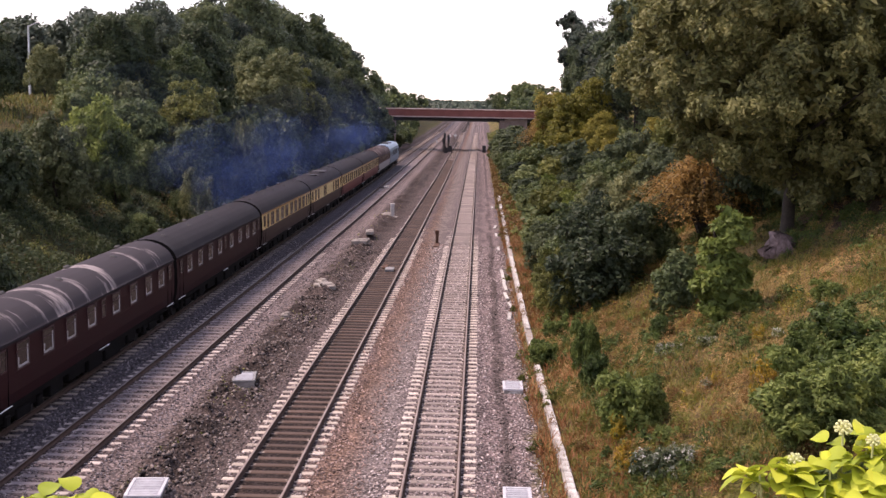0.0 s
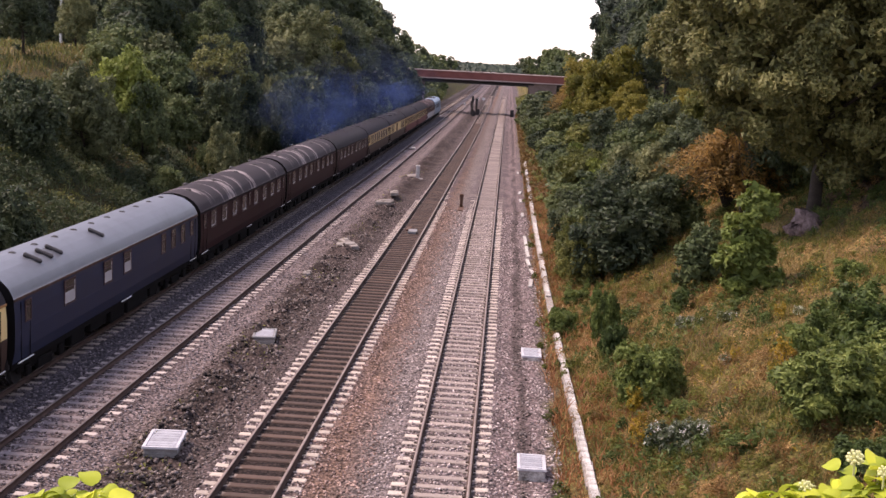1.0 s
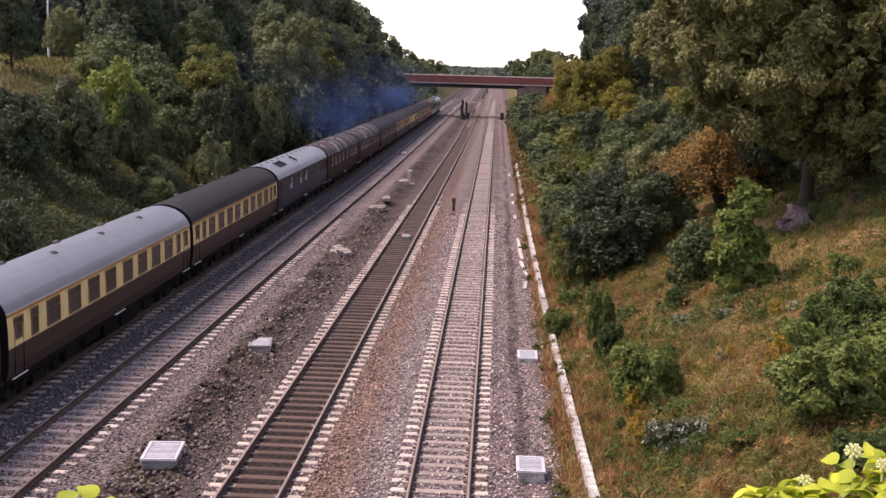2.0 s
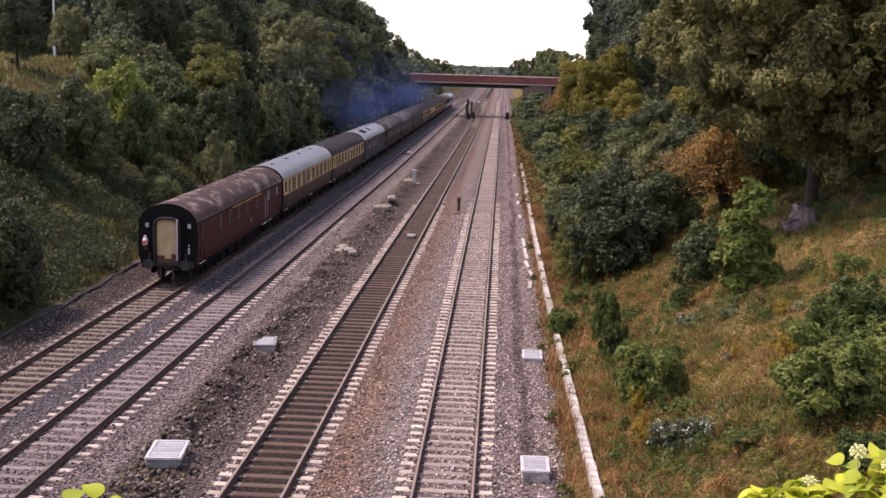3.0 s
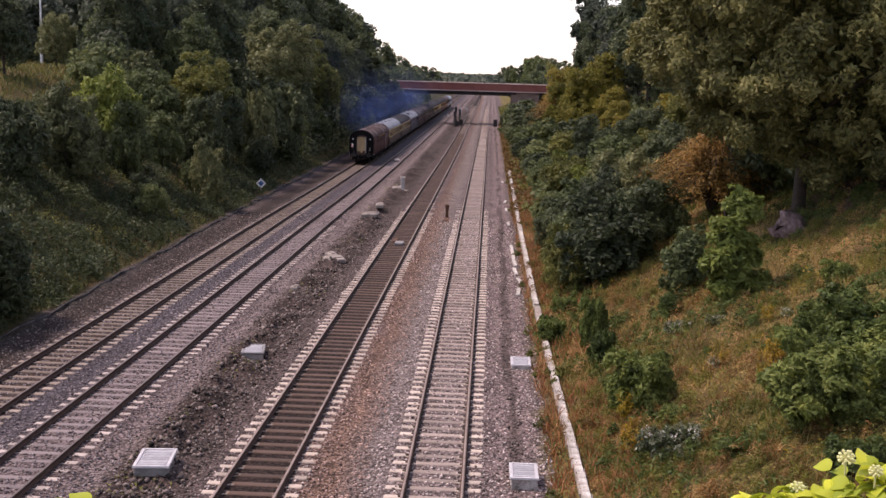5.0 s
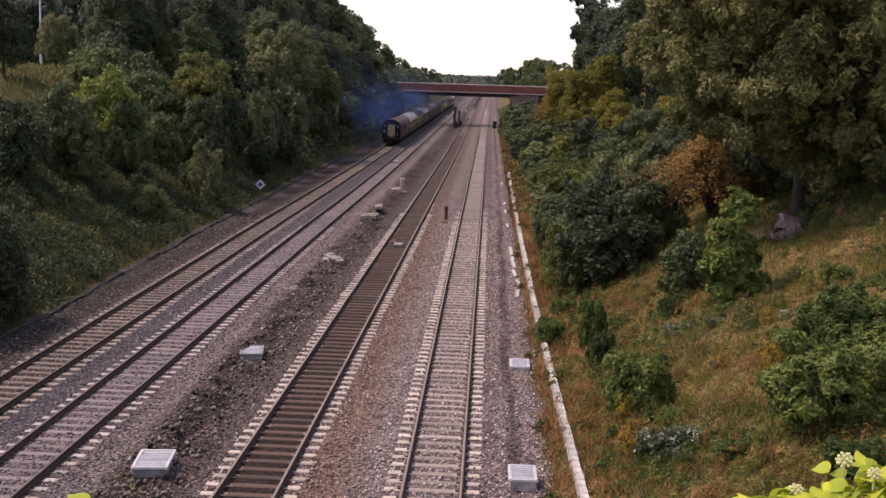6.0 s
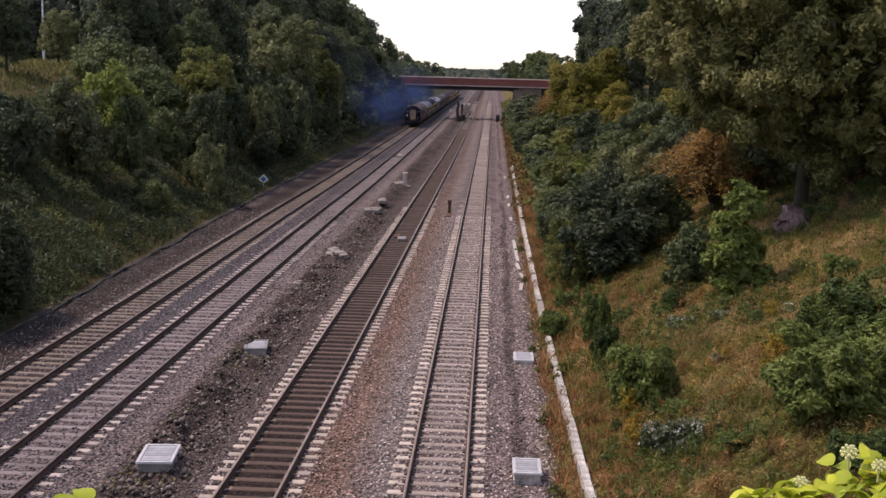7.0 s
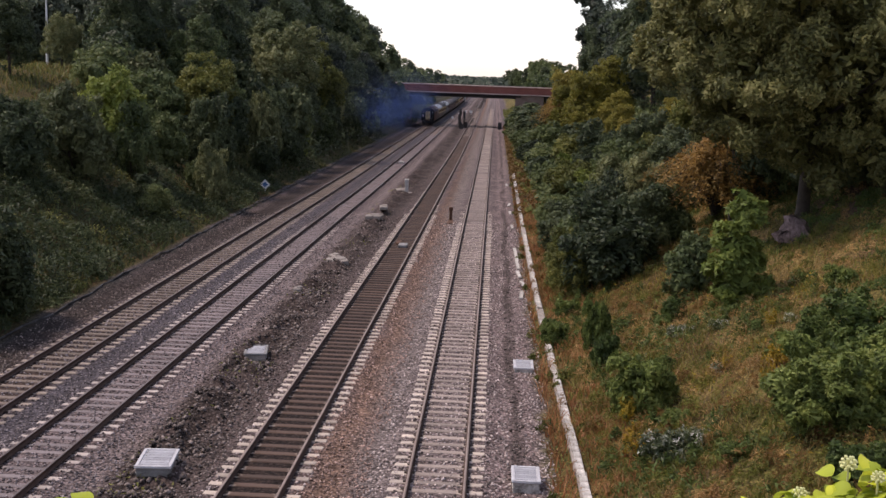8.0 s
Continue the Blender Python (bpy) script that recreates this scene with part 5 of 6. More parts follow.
L_RUST = leaf_mat("leaf_rust", (0.085, 0.064, 0.018), (0.185, 0.118, 0.028), (0.290, 0.180, 0.042), patch=0.6)
L_GREY = leaf_mat("leaf_grey", (0.048, 0.066, 0.022), (0.110, 0.132, 0.055), (0.70, 0.70, 0.58), patch=2.5)
L_BRAMBLE = leaf_mat("leaf_bramble", (0.040, 0.058, 0.015), (0.108, 0.146, 0.034), (0.235, 0.270, 0.075), patch=1.2)
# left bank undergrowth: a darker green that holds the trees' shade in its colour
L_BANKSHADE = leaf_mat("leaf_bank_shade", (0.024, 0.036, 0.016), (0.056, 0.074, 0.028), (0.122, 0.132, 0.050), patch=1.0)
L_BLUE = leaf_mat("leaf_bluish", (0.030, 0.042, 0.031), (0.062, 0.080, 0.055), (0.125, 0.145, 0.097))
L_IVY = leaf_mat("leaf_ivy", (0.360, 0.400, 0.030), (0.520, 0.560, 0.060), (0.660, 0.680, 0.160), 0.35, 6.0)
L_UMBEL = plain("ivy_flower", (0.62, 0.62, 0.30), 0.7)
L_STEM = plain("ivy_stem", (0.42, 0.42, 0.18), 0.6)


def place(ob, x, y, s=1.0, sz=None, rz=0.0, first=False, dz=0.0):
    """Stand a plant, or a copy of it, on the ground."""
    z = float(ground_z(x, y)) - 0.05 + dz
    m = pose(x, y, z, 0, 0, rz)
    o = ob if first else copy_thing(ob, m)
    o.matrix_basis = m @ Matrix.Diagonal((s, s, sz or s, 1))
    return o


def shoots(n, r, h, s):
    """Small outlying lobes: single stems that stand out of a bush."""
    return [(r * (0.55 + 0.5 * math.sin(5.1 * k) ** 2) * math.cos(2.4 * k + 0.7), r * (0.55 + 0.5 * math.sin(5.1 * k) ** 2) * math.sin(2.4 * k + 0.7), h * (0.25 + 0.85 * math.sin(3.7 * k + 1) ** 2), s, s, s * (1.0 + 0.8 * math.sin(4.3 * k) ** 2)) for k in range(n)]


def arching_shrub(name, seed, r, h, arcs, per, leaf, material, label):
    """A shrub of long twigs that rise from the middle and droop outward, set with fine leaves."""
    g = np.random.default_rng(seed)
    root = tagged(new(name), label, "shrub")
    V, F, P, O = [], [], [], []
    for k in range(arcs):
        a, reach = 2.4 * k + g.uniform(-.3, .3), r * g.uniform(0.25, 1.0)
        top = h * g.uniform(0.55, 1.0) * (1 - 0.35 * (reach / r) ** 2)
        d = np.array([math.cos(a), math.sin(a), 0])
        t = np.linspace(0, 1, 7)
        sag = h * g.uniform(0.12, 0.38)
        z = top * np.minimum(1, 1.9 * t) * (1 - 0.12 * np.maximum(t - 0.5, 0)) - sag * np.maximum(t - 0.45, 0) ** 2 * 3.2
        pts = d * (reach * t ** 1.25)[:, None] + np.array([0, 0, 1]) * np.maximum(z, 0.05)[:, None] + g.normal(0, 0.05, (7, 3))
        if k % 5 == 0:
            v, f = tube(pts, np.linspace(0.035, 0.006, 7), 5)
            o = len(V)
            V.extend(v); F.extend(tuple(o + i for i in q) for q in f)
        s = g.uniform(0.25, 1.0, per)
        i = np.minimum((s * 6).astype(int), 5)
        w = (s * 6 - i)[:, None]
        P.append(pts[i] * (1 - w) + pts[i + 1] * w + g.normal(0, 0.075, (per, 3)) - np.array([0, 0, 1]) * np.abs(g.normal(0, 0.10, (per, 1))))
        O.append(np.tile(d * 0.5 + np.array([0, 0, 0.8]), (per, 1)))
    link("trunk", mesh_np("trunk", np.array(V), np.array(F), [M_BARK], smooth=True), root)
    LV, LF = leaf_quads(np.concatenate(P), np.concatenate(O), leaf, g, 0.55, 2.0, tri=True)
    link("crown", mesh_np("crown", LV, LF, [material]), root)
    return root


def plants():
    g = np.random.default_rng(21)
    # kinds; radius and height in metres at scale 1
    tree_kinds = ((L_DARK, "tall dark green broadleaf tree on the cutting bank"), (L_MID, "tall mid-green broadleaf tree on the cutting bank"),
                  (L_OLIVE, "tall olive-green broadleaf tree on the cutting bank"), (L_BLUE, "tall blue-green tree on the cutting bank"),
                  (L_SAGE, "tall grey-green tree with a rounded crown on the bank"))
    tall = [build_plant("tree", 30 + k, round_lobes(g, 5.0, 12.4, 1.6, 17), 6.0, 0.26, 15000, 0.255, 0.85, m, lb, "tree", 9) for k, (m, lb) in enumerate(tree_kinds)]
    far_tall = [build_plant("tree", 40 + k, round_lobes(g, 5.0, 12.4, 1.6, 13), 6.0, 0.26, 3800, 0.54, 1.1, m, lb, "tree", 5) for k, (m, lb) in enumerate(tree_kinds[:4])]
    kinds = ((L_DARK, "dense dark green shrub on the bank"), (L_MID, "leafy green shrub on the bank"),
             (L_OLIVE, "olive-green shrub on the grassy bank"), (L_LIGHT, "light green leafy shrub on the bank"), (L_SAGE, "rounded grey-green shrub on the bank"))
    shrub = [build_plant("shrub", 50 + k, round_lobes(g, 2.2, 3.7, 0.0, 15), 1.2, 0.07, 8200, 0.145, 0.36, m, lb, "shrub", 7) for k, (m, lb) in enumerate(kinds)]
    far_shrub = [build_plant("shrub", 60 + k, round_lobes(g, 2.2, 3.7, 0.0, 12), 1.2, 0.07, 4600, 0.20, 0.42, m, lb, "shrub", 5) for k, (m, lb) in enumerate(kinds)]
    thin_shrub = [build_plant("shrub", 65 + k, round_lobes(g, 2.2, 3.7, 0.0, 9), 1.2, 0.07, 1500, 0.36, 0.5, m, lb, "shrub", 3) for k, (m, lb) in enumerate(kinds)]
    stood = set()

    def once(ob, *where):
        """Place the kind itself first, copies of it after that."""
        place(ob, *where, ob.name not in stood)
        stood.add(ob.name)

    def stand(q, x, y, s, sz, rz):
        """A shrub of kind q, fine-leaved near the line's start, coarser beyond."""
        once((shrub if y < 106 and -34 < x < 16 else far_shrub if y < 205 and x < 16.5 else thin_shrub)[q], x, y, s, sz, rz)
    conifer = build_plant("pine_tree", 71, [(g.normal(0, 1.0), g.normal(0, 1.0), 5 + 1.0 * k, g.uniform(1.3, 2.3) - 0.06 * k, g.uniform(1.3, 2.3) - 0.06 * k, 0.7) for k in range(14)], 17, 0.3, 7500, 0.36, 0.6, L_BLUE, "dark ragged pine tree above the cutting", "tree", 14)
    ochre = build_plant("shrub", 72, round_lobes(g, 3.6, 8.2, 0.2, 16), 2.5, 0.12, 12500, 0.19, 0.6, L_OCHRE, "tall yellow-ochre shrub turning in early autumn", "shrub")
    rust = arching_shrub("shrub", 73, 2.9, 4.6, 460, 52, 0.066, L_RUST, "rust-brown shrub with fine leaves on drooping twigs")
    oak = build_plant("oak_tree", 74, [(0.4, 0.6, 9.4, 6.0, 4.6, 5.2)] + [(q[0], q[1], q[2], q[3], q[3], q[3] * 0.86) for q in
                      ((-4.9, -1.2, 7.2, 2.5), (-5.3, 0.2, 10.2, 2.6), (-3.2, -3.6, 5.7, 2.2), (-3.9, -2.9, 9.0, 2.5), (-0.6, -4.6, 7.2, 2.6), (2.4, -4.9, 6.3, 2.5), (-1.8, -4.4, 10.6, 2.8), (1.6, -4.9, 10.0, 2.9),
                       (4.9, -3.9, 8.4, 2.8), (5.6, -2.9, 4.9, 2.1), (7.6, -1.2, 7.0, 2.7), (7.2, -1.8, 10.6, 2.9), (-1.5, -2.6, 3.6, 1.5), (0.3, -3.4, 4.2, 1.5), (1.9, -3.7, 3.5, 1.35), (3.7, -3.4, 4.0, 1.6), (-3.7, -2.2, 4.2, 1.4),
                       (0.2, -0.6, 14.0, 3.4), (-3.9, 0.4, 13.0, 3.0), (4.2, 0.2, 13.4, 3.2), (0.0, 4.2, 8.0, 3.9), (-4.2, 3.2, 7.4, 3.0), (4.4, 4.0, 8.4, 3.5), (9.2, 1.5, 8.6, 2.8), (0.2, -2.8, 2.4, 0.8), (2.6, -2.4, 2.7, 0.9))],
                      4.6, 0.30, 180000, 0.142, 0.52, L_OAK, "large spreading oak with olive-green leaves above the grassy bank", "tree", 18, split=True, cover=1.25)
    light = build_plant("sapling", 75, [(0.1, 0, 0.9, 0.8, 0.7, 0.9), (-0.15, 0, 2.2, 0.62, 0.6, 0.9), (0.2, 0, 3.2, 0.55, 0.55, 0.7), (0.35, 0.1, 1.7, 0.5, 0.5, 0.6), (-0.55, -0.1, 1.5, 0.42, 0.4, 0.5), (0.0, 0, 3.85, 0.3, 0.3, 0.4), (0.62, -0.1, 0.7, 0.45, 0.4, 0.6)],
                        3.4, 0.05, 7000, 0.135, 0.28, L_LIGHT, "bright green sapling standing in dry grass", "sapling", 9, split=True)
    sapling = build_plant("sapling", 79, [(0, 0, 0.8, 0.75, 0.7, 0.75), (0.1, 0, 1.7, 0.6, 0.6, 0.6), (-0.4, 0, 1.3, 0.4, 0.4, 0.45), (0.35, 0, 2.2, 0.3, 0.3, 0.35)],
                          1.8, 0.04, 3600, 0.13, 0.26, L_MID, "leafy green sapling standing beside a brighter one", "sapling", 6, split=True)
    bramble = build_plant("bramble", 76, [(0, 0, 0.5, 0.85, 0.85, 0.62)] + [(0.62 * math.cos(2.4 * k) * (0.4 + 0.05 * k), 0.62 * math.sin(2.4 * k) * (0.4 + 0.05 * k), 0.3 + 0.8 * g.random(), 0.36, 0.36, 0.32) for k in range(12)] + shoots(11, 0.85, 1.1, 0.13), 0.5, 0.03, 7600, 0.094, 0.17, L_BRAMBLE, "low green bramble bush in dry grass", "bush", 8)
    thicket = build_plant("bramble_thicket", 78, [(0, 0, 0.9, 1.5, 1.3, 1.05)] + [(1.3 * math.cos(2.4 * k) * (0.35 + 0.04 * k), 1.15 * math.sin(2.4 * k) * (0.35 + 0.04 * k), 0.4 + 1.7 * g.random() ** 1.3, 0.55, 0.5, 0.45) for k in range(18)] + shoots(19, 1.5, 2.0, 0.17), 0.8, 0.05, 24000, 0.090, 0.19, L_BRAMBLE, "dense green bramble thicket on the near bank", "bush", 12, split=True)
    pale_b = build_plant("bramble", 77, [(0, 0, 0.3, 0.75, 0.6, 0.35), (0.5, 0.1, 0.5, 0.35, 0.35, 0.3), (-0.45, 0.0, 0.45, 0.35, 0.35, 0.3), (0.1, 0.2, 0.65, 0.25, 0.25, 0.25)], 0.3, 0.02, 2600, 0.065, 0.18, L_GREY, "grey-leaved weed clump with white seed heads", "bush", 6)
    heads = np.concatenate([np.array((0.75 * math.sin(2.1 * k), 0.5 * math.cos(3.3 * k), 0.58 + 0.26 * math.sin(1.7 * k) ** 2)) + np.random.default_rng(90 + k).normal(0, (0.07, 0.07, 0.045), (9, 3)) for k in range(11)])
    HV, HF = leaf_quads(heads, np.tile((0.0, -0.4, 0.6), (len(heads), 1)), 0.045, np.random.default_rng(89), 0.6, tri=True)
    link("seed_heads", mesh_np("seed_heads", HV, HF, [plain("seed_down", (0.46, 0.45, 0.42), 0.9)]), pale_b)

    golden = build_plant("goldenrod", 95, [(0.0, 0.0, 0.42, 0.22, 0.22, 0.36), (0.2, 0.1, 0.55, 0.13, 0.13, 0.3), (-0.2, 0.0, 0.62, 0.12, 0.12, 0.28), (0.05, -0.2, 0.75, 0.1, 0.1, 0.2), (-0.35, 0.12, 0.35, 0.12, 0.12, 0.25)], 0.4, 0.012, 700, 0.042, 0.08,
                         leaf_mat("leaf_golden", (0.130, 0.110, 0.016), (0.330, 0.205, 0.018), (0.520, 0.320, 0.026), 0.25, 2.0), "yellow-flowering goldenrod clump in dry grass", "weed", 4, split=True)

    # right bank, near to far
    once(oak, 14.0, 53.0, 1.0, None, 0)
    stump = tagged(new("tree_stump"), "weathered pale brown tree stump beside the oak", "stump")
    stump.matrix_basis = pose(12.95, 49.9, float(ground_z(12.95, 49.9)) - 0.12)
    bm = bmesh.new()
    bmesh.ops.create_cone(bm, cap_ends=True, segments=18, radius1=0.80, radius2=0.46, depth=0.9, matrix=Matrix.Translation((0, 0, 0.45)))
    bmesh.ops.subdivide_edges(bm, edges=bm.edges[:], cuts=3)
    for v in bm.verts:
        v.co += Vector((v.co.x, v.co.y, 0)) * (0.7 * noise.noise(v.co * 2.3) + 0.5 * noise.noise(v.co * 5)) + Vector((0, 0, (0.45 * noise.noise(v.co * 2.6) + 0.2 * noise.noise(v.co * 7)) * min(v.co.z, 1)))
    part("wood", bm, mat("stump_wood", (0.075, 0.050, 0.045), (0.34, 0.24, 0.22), 3, 0.95, bump=1.0, bump_scale=9), stump, smooth=True)
    once(light, 9.15, 43.2, 1.15, 1.02, 20)
    once(sapling, 8.1, 47.2, 1.0, 1.1, 0)
    once(rust, 11.7, 61.0, 1.45, 1.12, 0)
    once(conifer, 16.6, 214, 1.2, 1.12, 0)
    once(bramble, 4.95, 35.6, 1.05, 1.2, 0)
    once(pale_b, 5.15, 30.6, 0.95, 1.0, 0)
    once(thicket, 8.9, 28.6, 1.0, 0.86, 0)
    once(thicket, 10.6, 30.2, 1.0, 0.86, 130)
    once(thicket, 9.6, 32.6, 0.7, 0.7, 60)
    for k, (x, y, s, sz) in enumerate(((4.3, 44.6, 0.55, 1.35), (2.75, 46.6, 0.62, 0.7), (4.3, 41.4, 0.52, 0.95), (8.4, 25.4, 0.7, 0.6), (7.2, 44.5, 0.5, 0.5), (2.9, 48.5, 0.5, 0.5), (3.6, 52, 0.6, 0.6), (6.4, 29.0, 0.45, 0.35), (5.6, 33.0, 0.4, 0.35), (6.0, 38.2, 0.4, 0.4), (12.4, 41.0, 0.6, 0.5))):
        once(bramble, x, y, s, sz, 70 * k)
    for k, (x, y, s) in enumerate(((7.0, 41.4, 0.55), (7.4, 36.5, 0.35), (5.9, 31.4, 0.5), (10.2, 39.0, 0.35), (8.2, 40.8, 0.4))):
        once(pale_b, x, y, s, None, 90 * k)
    for k, (x, y, s) in enumerate(((8.6, 33.9, 0.95), (8.9, 34.8, 0.7), (8.2, 33.2, 0.55), (4.4, 34.6, 0.9), (4.25, 31.8, 0.85), (4.5, 33.4, 0.5), (9.6, 39.2, 0.6), (7.6, 36.2, 0.5))):
        once(golden, x, y, s, s * 1.15, 80 * k)
    # near shrub belt: kind, x, y, scale, vertical scale
    belt = ((0, 5.75, 56.3, 1.12, 1.0), (2, 3.9, 56.0, 0.5, 0.62), (0, 7.3, 58.5, 0.85, 0.9), (2, 4.0, 58.6, 0.6, 0.75), (1, 8.6, 60, 0.75, 0.85), (1, 5.2, 64, 0.8, 0.8), (0, 6.9, 67, 0.9, 0.95), (4, 8.6, 66.5, 0.8, 1.05), (0, 4.5, 71, 0.75, 0.7),
            (1, 6.0, 75, 0.9, 0.85), (4, 7.8, 74, 0.85, 1.0), (3, 7.0, 80, 0.8, 0.8), (1, 9.0, 82, 1.0, 1.1), (1, 4.6, 81, 0.7, 0.6), (0, 10.2, 90, 1.0, 1.15), (2, 6, 90, 0.9, 0.85), (0, 8.4, 95, 1.0, 1.1), (1, 5.2, 99, 0.9, 0.8), (3, 6.6, 100, 0.7, 0.75), (0, 5.2, 112, 1, 0.68),
            (2, 8.0, 112, 1.1, 0.9), (1, 6.0, 124, 1.2, 0.72), (0, 9.6, 122, 1.2, 1.0), (0, 5.3, 137, 1.2, 0.72), (1, 7.7, 145, 1.4, 0.95), (1, 5.5, 152, 1.3, 0.78), (0, 7.9, 160, 1.5, 1.0), (1, 5.1, 168, 1.3, 0.78), (0, 6.5, 180, 1.6, 1.0),
            (4, 4.8, 190, 1.4, 0.78), (0, 6.9, 200, 1.7, 1.15), (1, 5.1, 212, 1.6, 0.9), (0, 6.5, 226, 1.7, 1.1), (1, 4.9, 240, 1.6, 0.9), (0, 7.1, 250, 1.8, 1.15),
            (1, 12, 68, 0.9, 0.85), (0, 13.4, 66, 1.1, 1.3), (0, 12.0, 76, 1.0, 1.0), (2, 11.0, 84, 0.9, 0.9), (0, 14.5, 60, 1.2, 1.5), (0, 16.4, 64, 1.3, 1.8), (1, 17, 58, 1.3, 1.4), (0, 12.6, 92, 1.0, 1.1), (2, 14.4, 84, 1.0, 1.2), (0, 15.5, 76, 1.2, 1.6), (0, 19, 62, 1.5, 1.6), (2, 20, 52, 1.2, 1.2))
    for q, x, y, s, sz in belt:
        stand(q, x, y, s, sz, 53 * (x + y))
    for x, y, s in ((11.0, 136, 0.95), (13.2, 130, 0.6), (9.3, 150, 0.85), (10.6, 166, 1.0), (13.6, 146, 1.05), (11.9, 106, 0.42), (13.6, 104, 0.40), (15.2, 102, 0.46), (12.6, 118, 0.5), (9.4, 128, 0.55)):
        once(ochre, x, y, s, None, 40 * x)
    once(rust, 13.0, 96, 0.85, None, 80); once(rust, 15.2, 92, 0.9, None, 200); once(rust, 8.9, 160, 1.5, 1.7, 10); once(rust, 14.2, 72, 0.7, None, 130)
    right = ((0, 18.6, 112, 1.0), (0, 17.8, 134, 1.05), (0, 21, 142, 1.15), (3, 17.0, 152, 1.0), (0, 20, 160, 1.1), (0, 17, 172, 1.05), (3, 19, 190, 1.15), (0, 21.0, 206, 1.05), (3, 22.5, 222, 1.1), (0, 24, 255, 1.1),
             (1, 22, 70, 1.1), (0, 26, 88, 1.15), (1, 24, 110, 1.1), (0, 22, 56, 1.0), (2, 27, 60, 1.1), (0, 19.5, 67, 1.1), (0, 25, 72, 1.2), (0, 20.5, 90, 1.15), (0, 23, 98, 1.2), (0, 18.0, 80, 1.0), (1, 16.5, 285, 0.5), (0, 19, 310, 0.55), (1, 17, 345, 0.5), (2, 20, 390, 0.62), (0, 18, 440, 0.65), (1, 21, 500, 0.78), (1, 19, 560, 0.88), (0, 24, 620, 0.9), (1, 22, 690, 0.92), (0, 22, 800, 0.95), (0, 24, 480, 0.68), (1, 18, 920, 1.0), (0, 16, 1060, 1.2), (0, 12, 1250, 1.2))
    # left bank: crest trees, slope trees, then the shrub belt at its foot
    left = [(q, -36 - 3.5 * ((k * 7) % 5) / 4, 114 + 13.5 * k, 1.18 + 0.14 * ((k * 3) % 4) / 3 if k > 3 else (0.72, 0.68, 0.88, 1.0)[k]) for k, q in enumerate((0, 0, 3, 0, 3, 0, 0, 3, 0, 0, 0, 3, 0, 0))]
    left += [(0, -34.0, 235, 1.36), (0, -31.5, 262, 1.2), (3, -33, 292, 1.16), (0, -31, 322, 0.95), (1, -32, 360, 0.75), (0, -31, 400, 0.75), (1, -32, 450, 0.62), (0, -33, 520, 0.55), (1, -34, 600, 0.5), (0, -35, 700, 0.5), (1, -38, 820, 0.5),
             (2, -26.0, 104, 0.66), (4, -25.4, 141, 0.98), (2, -24.4, 156, 0.86), (1, -29.6, 116, 0.68), (0, -31.0, 128, 0.86), (0, -29.5, 150, 0.9), (3, -27, 176, 0.9), (0, -27.5, 192, 0.95), (0, -27, 208, 0.9), (3, -26, 228, 0.85), (0, -25.5, 250, 0.85), (0, -20.8, 251, 0.60), (0, -21.6, 240, 0.62),
             # kind 3 at the back: its dark leaf colour stands for shade in the woods
             (0, -40.2, 96, 0.47), (1, -40.0, 124, 0.62), (2, -38.2, 127, 0.58), (4, -44.0, 118, 0.40), (0, -44, 140, 0.7), (0, -46, 152, 0.75), (3, -86, 205, 1.0), (3, -97, 210, 1.1), (3, -76, 212, 1.0), (3, -68, 206, 1.0), (3, -81, 209, 1.0), (3, -85, 224, 1.02), (0, -92, 226, 1.1), (3, -88, 240, 1.0), (3, -104, 240, 1.2), (3, -60, 195, 0.95), (3, -54, 186, 0.9), (3, -73, 222, 1.2), (3, -64, 226, 1.2), (3, -57, 236, 1.2), (0, -48, 170, 0.9), (0, -46, 210, 1.2), (0, -50, 250, 1.2)]
    for q, x, y, s in (*right, *left):
        near = (y < 232 and -48 < x < 23 and not (x > 17.9 and y < 100))
        once(tall[q] if near or q == 4 else far_tall[q], x, y, s, s * (0.94 + 0.12 * ((x * 7.3 + y) % 1)), 37 * (x + y))
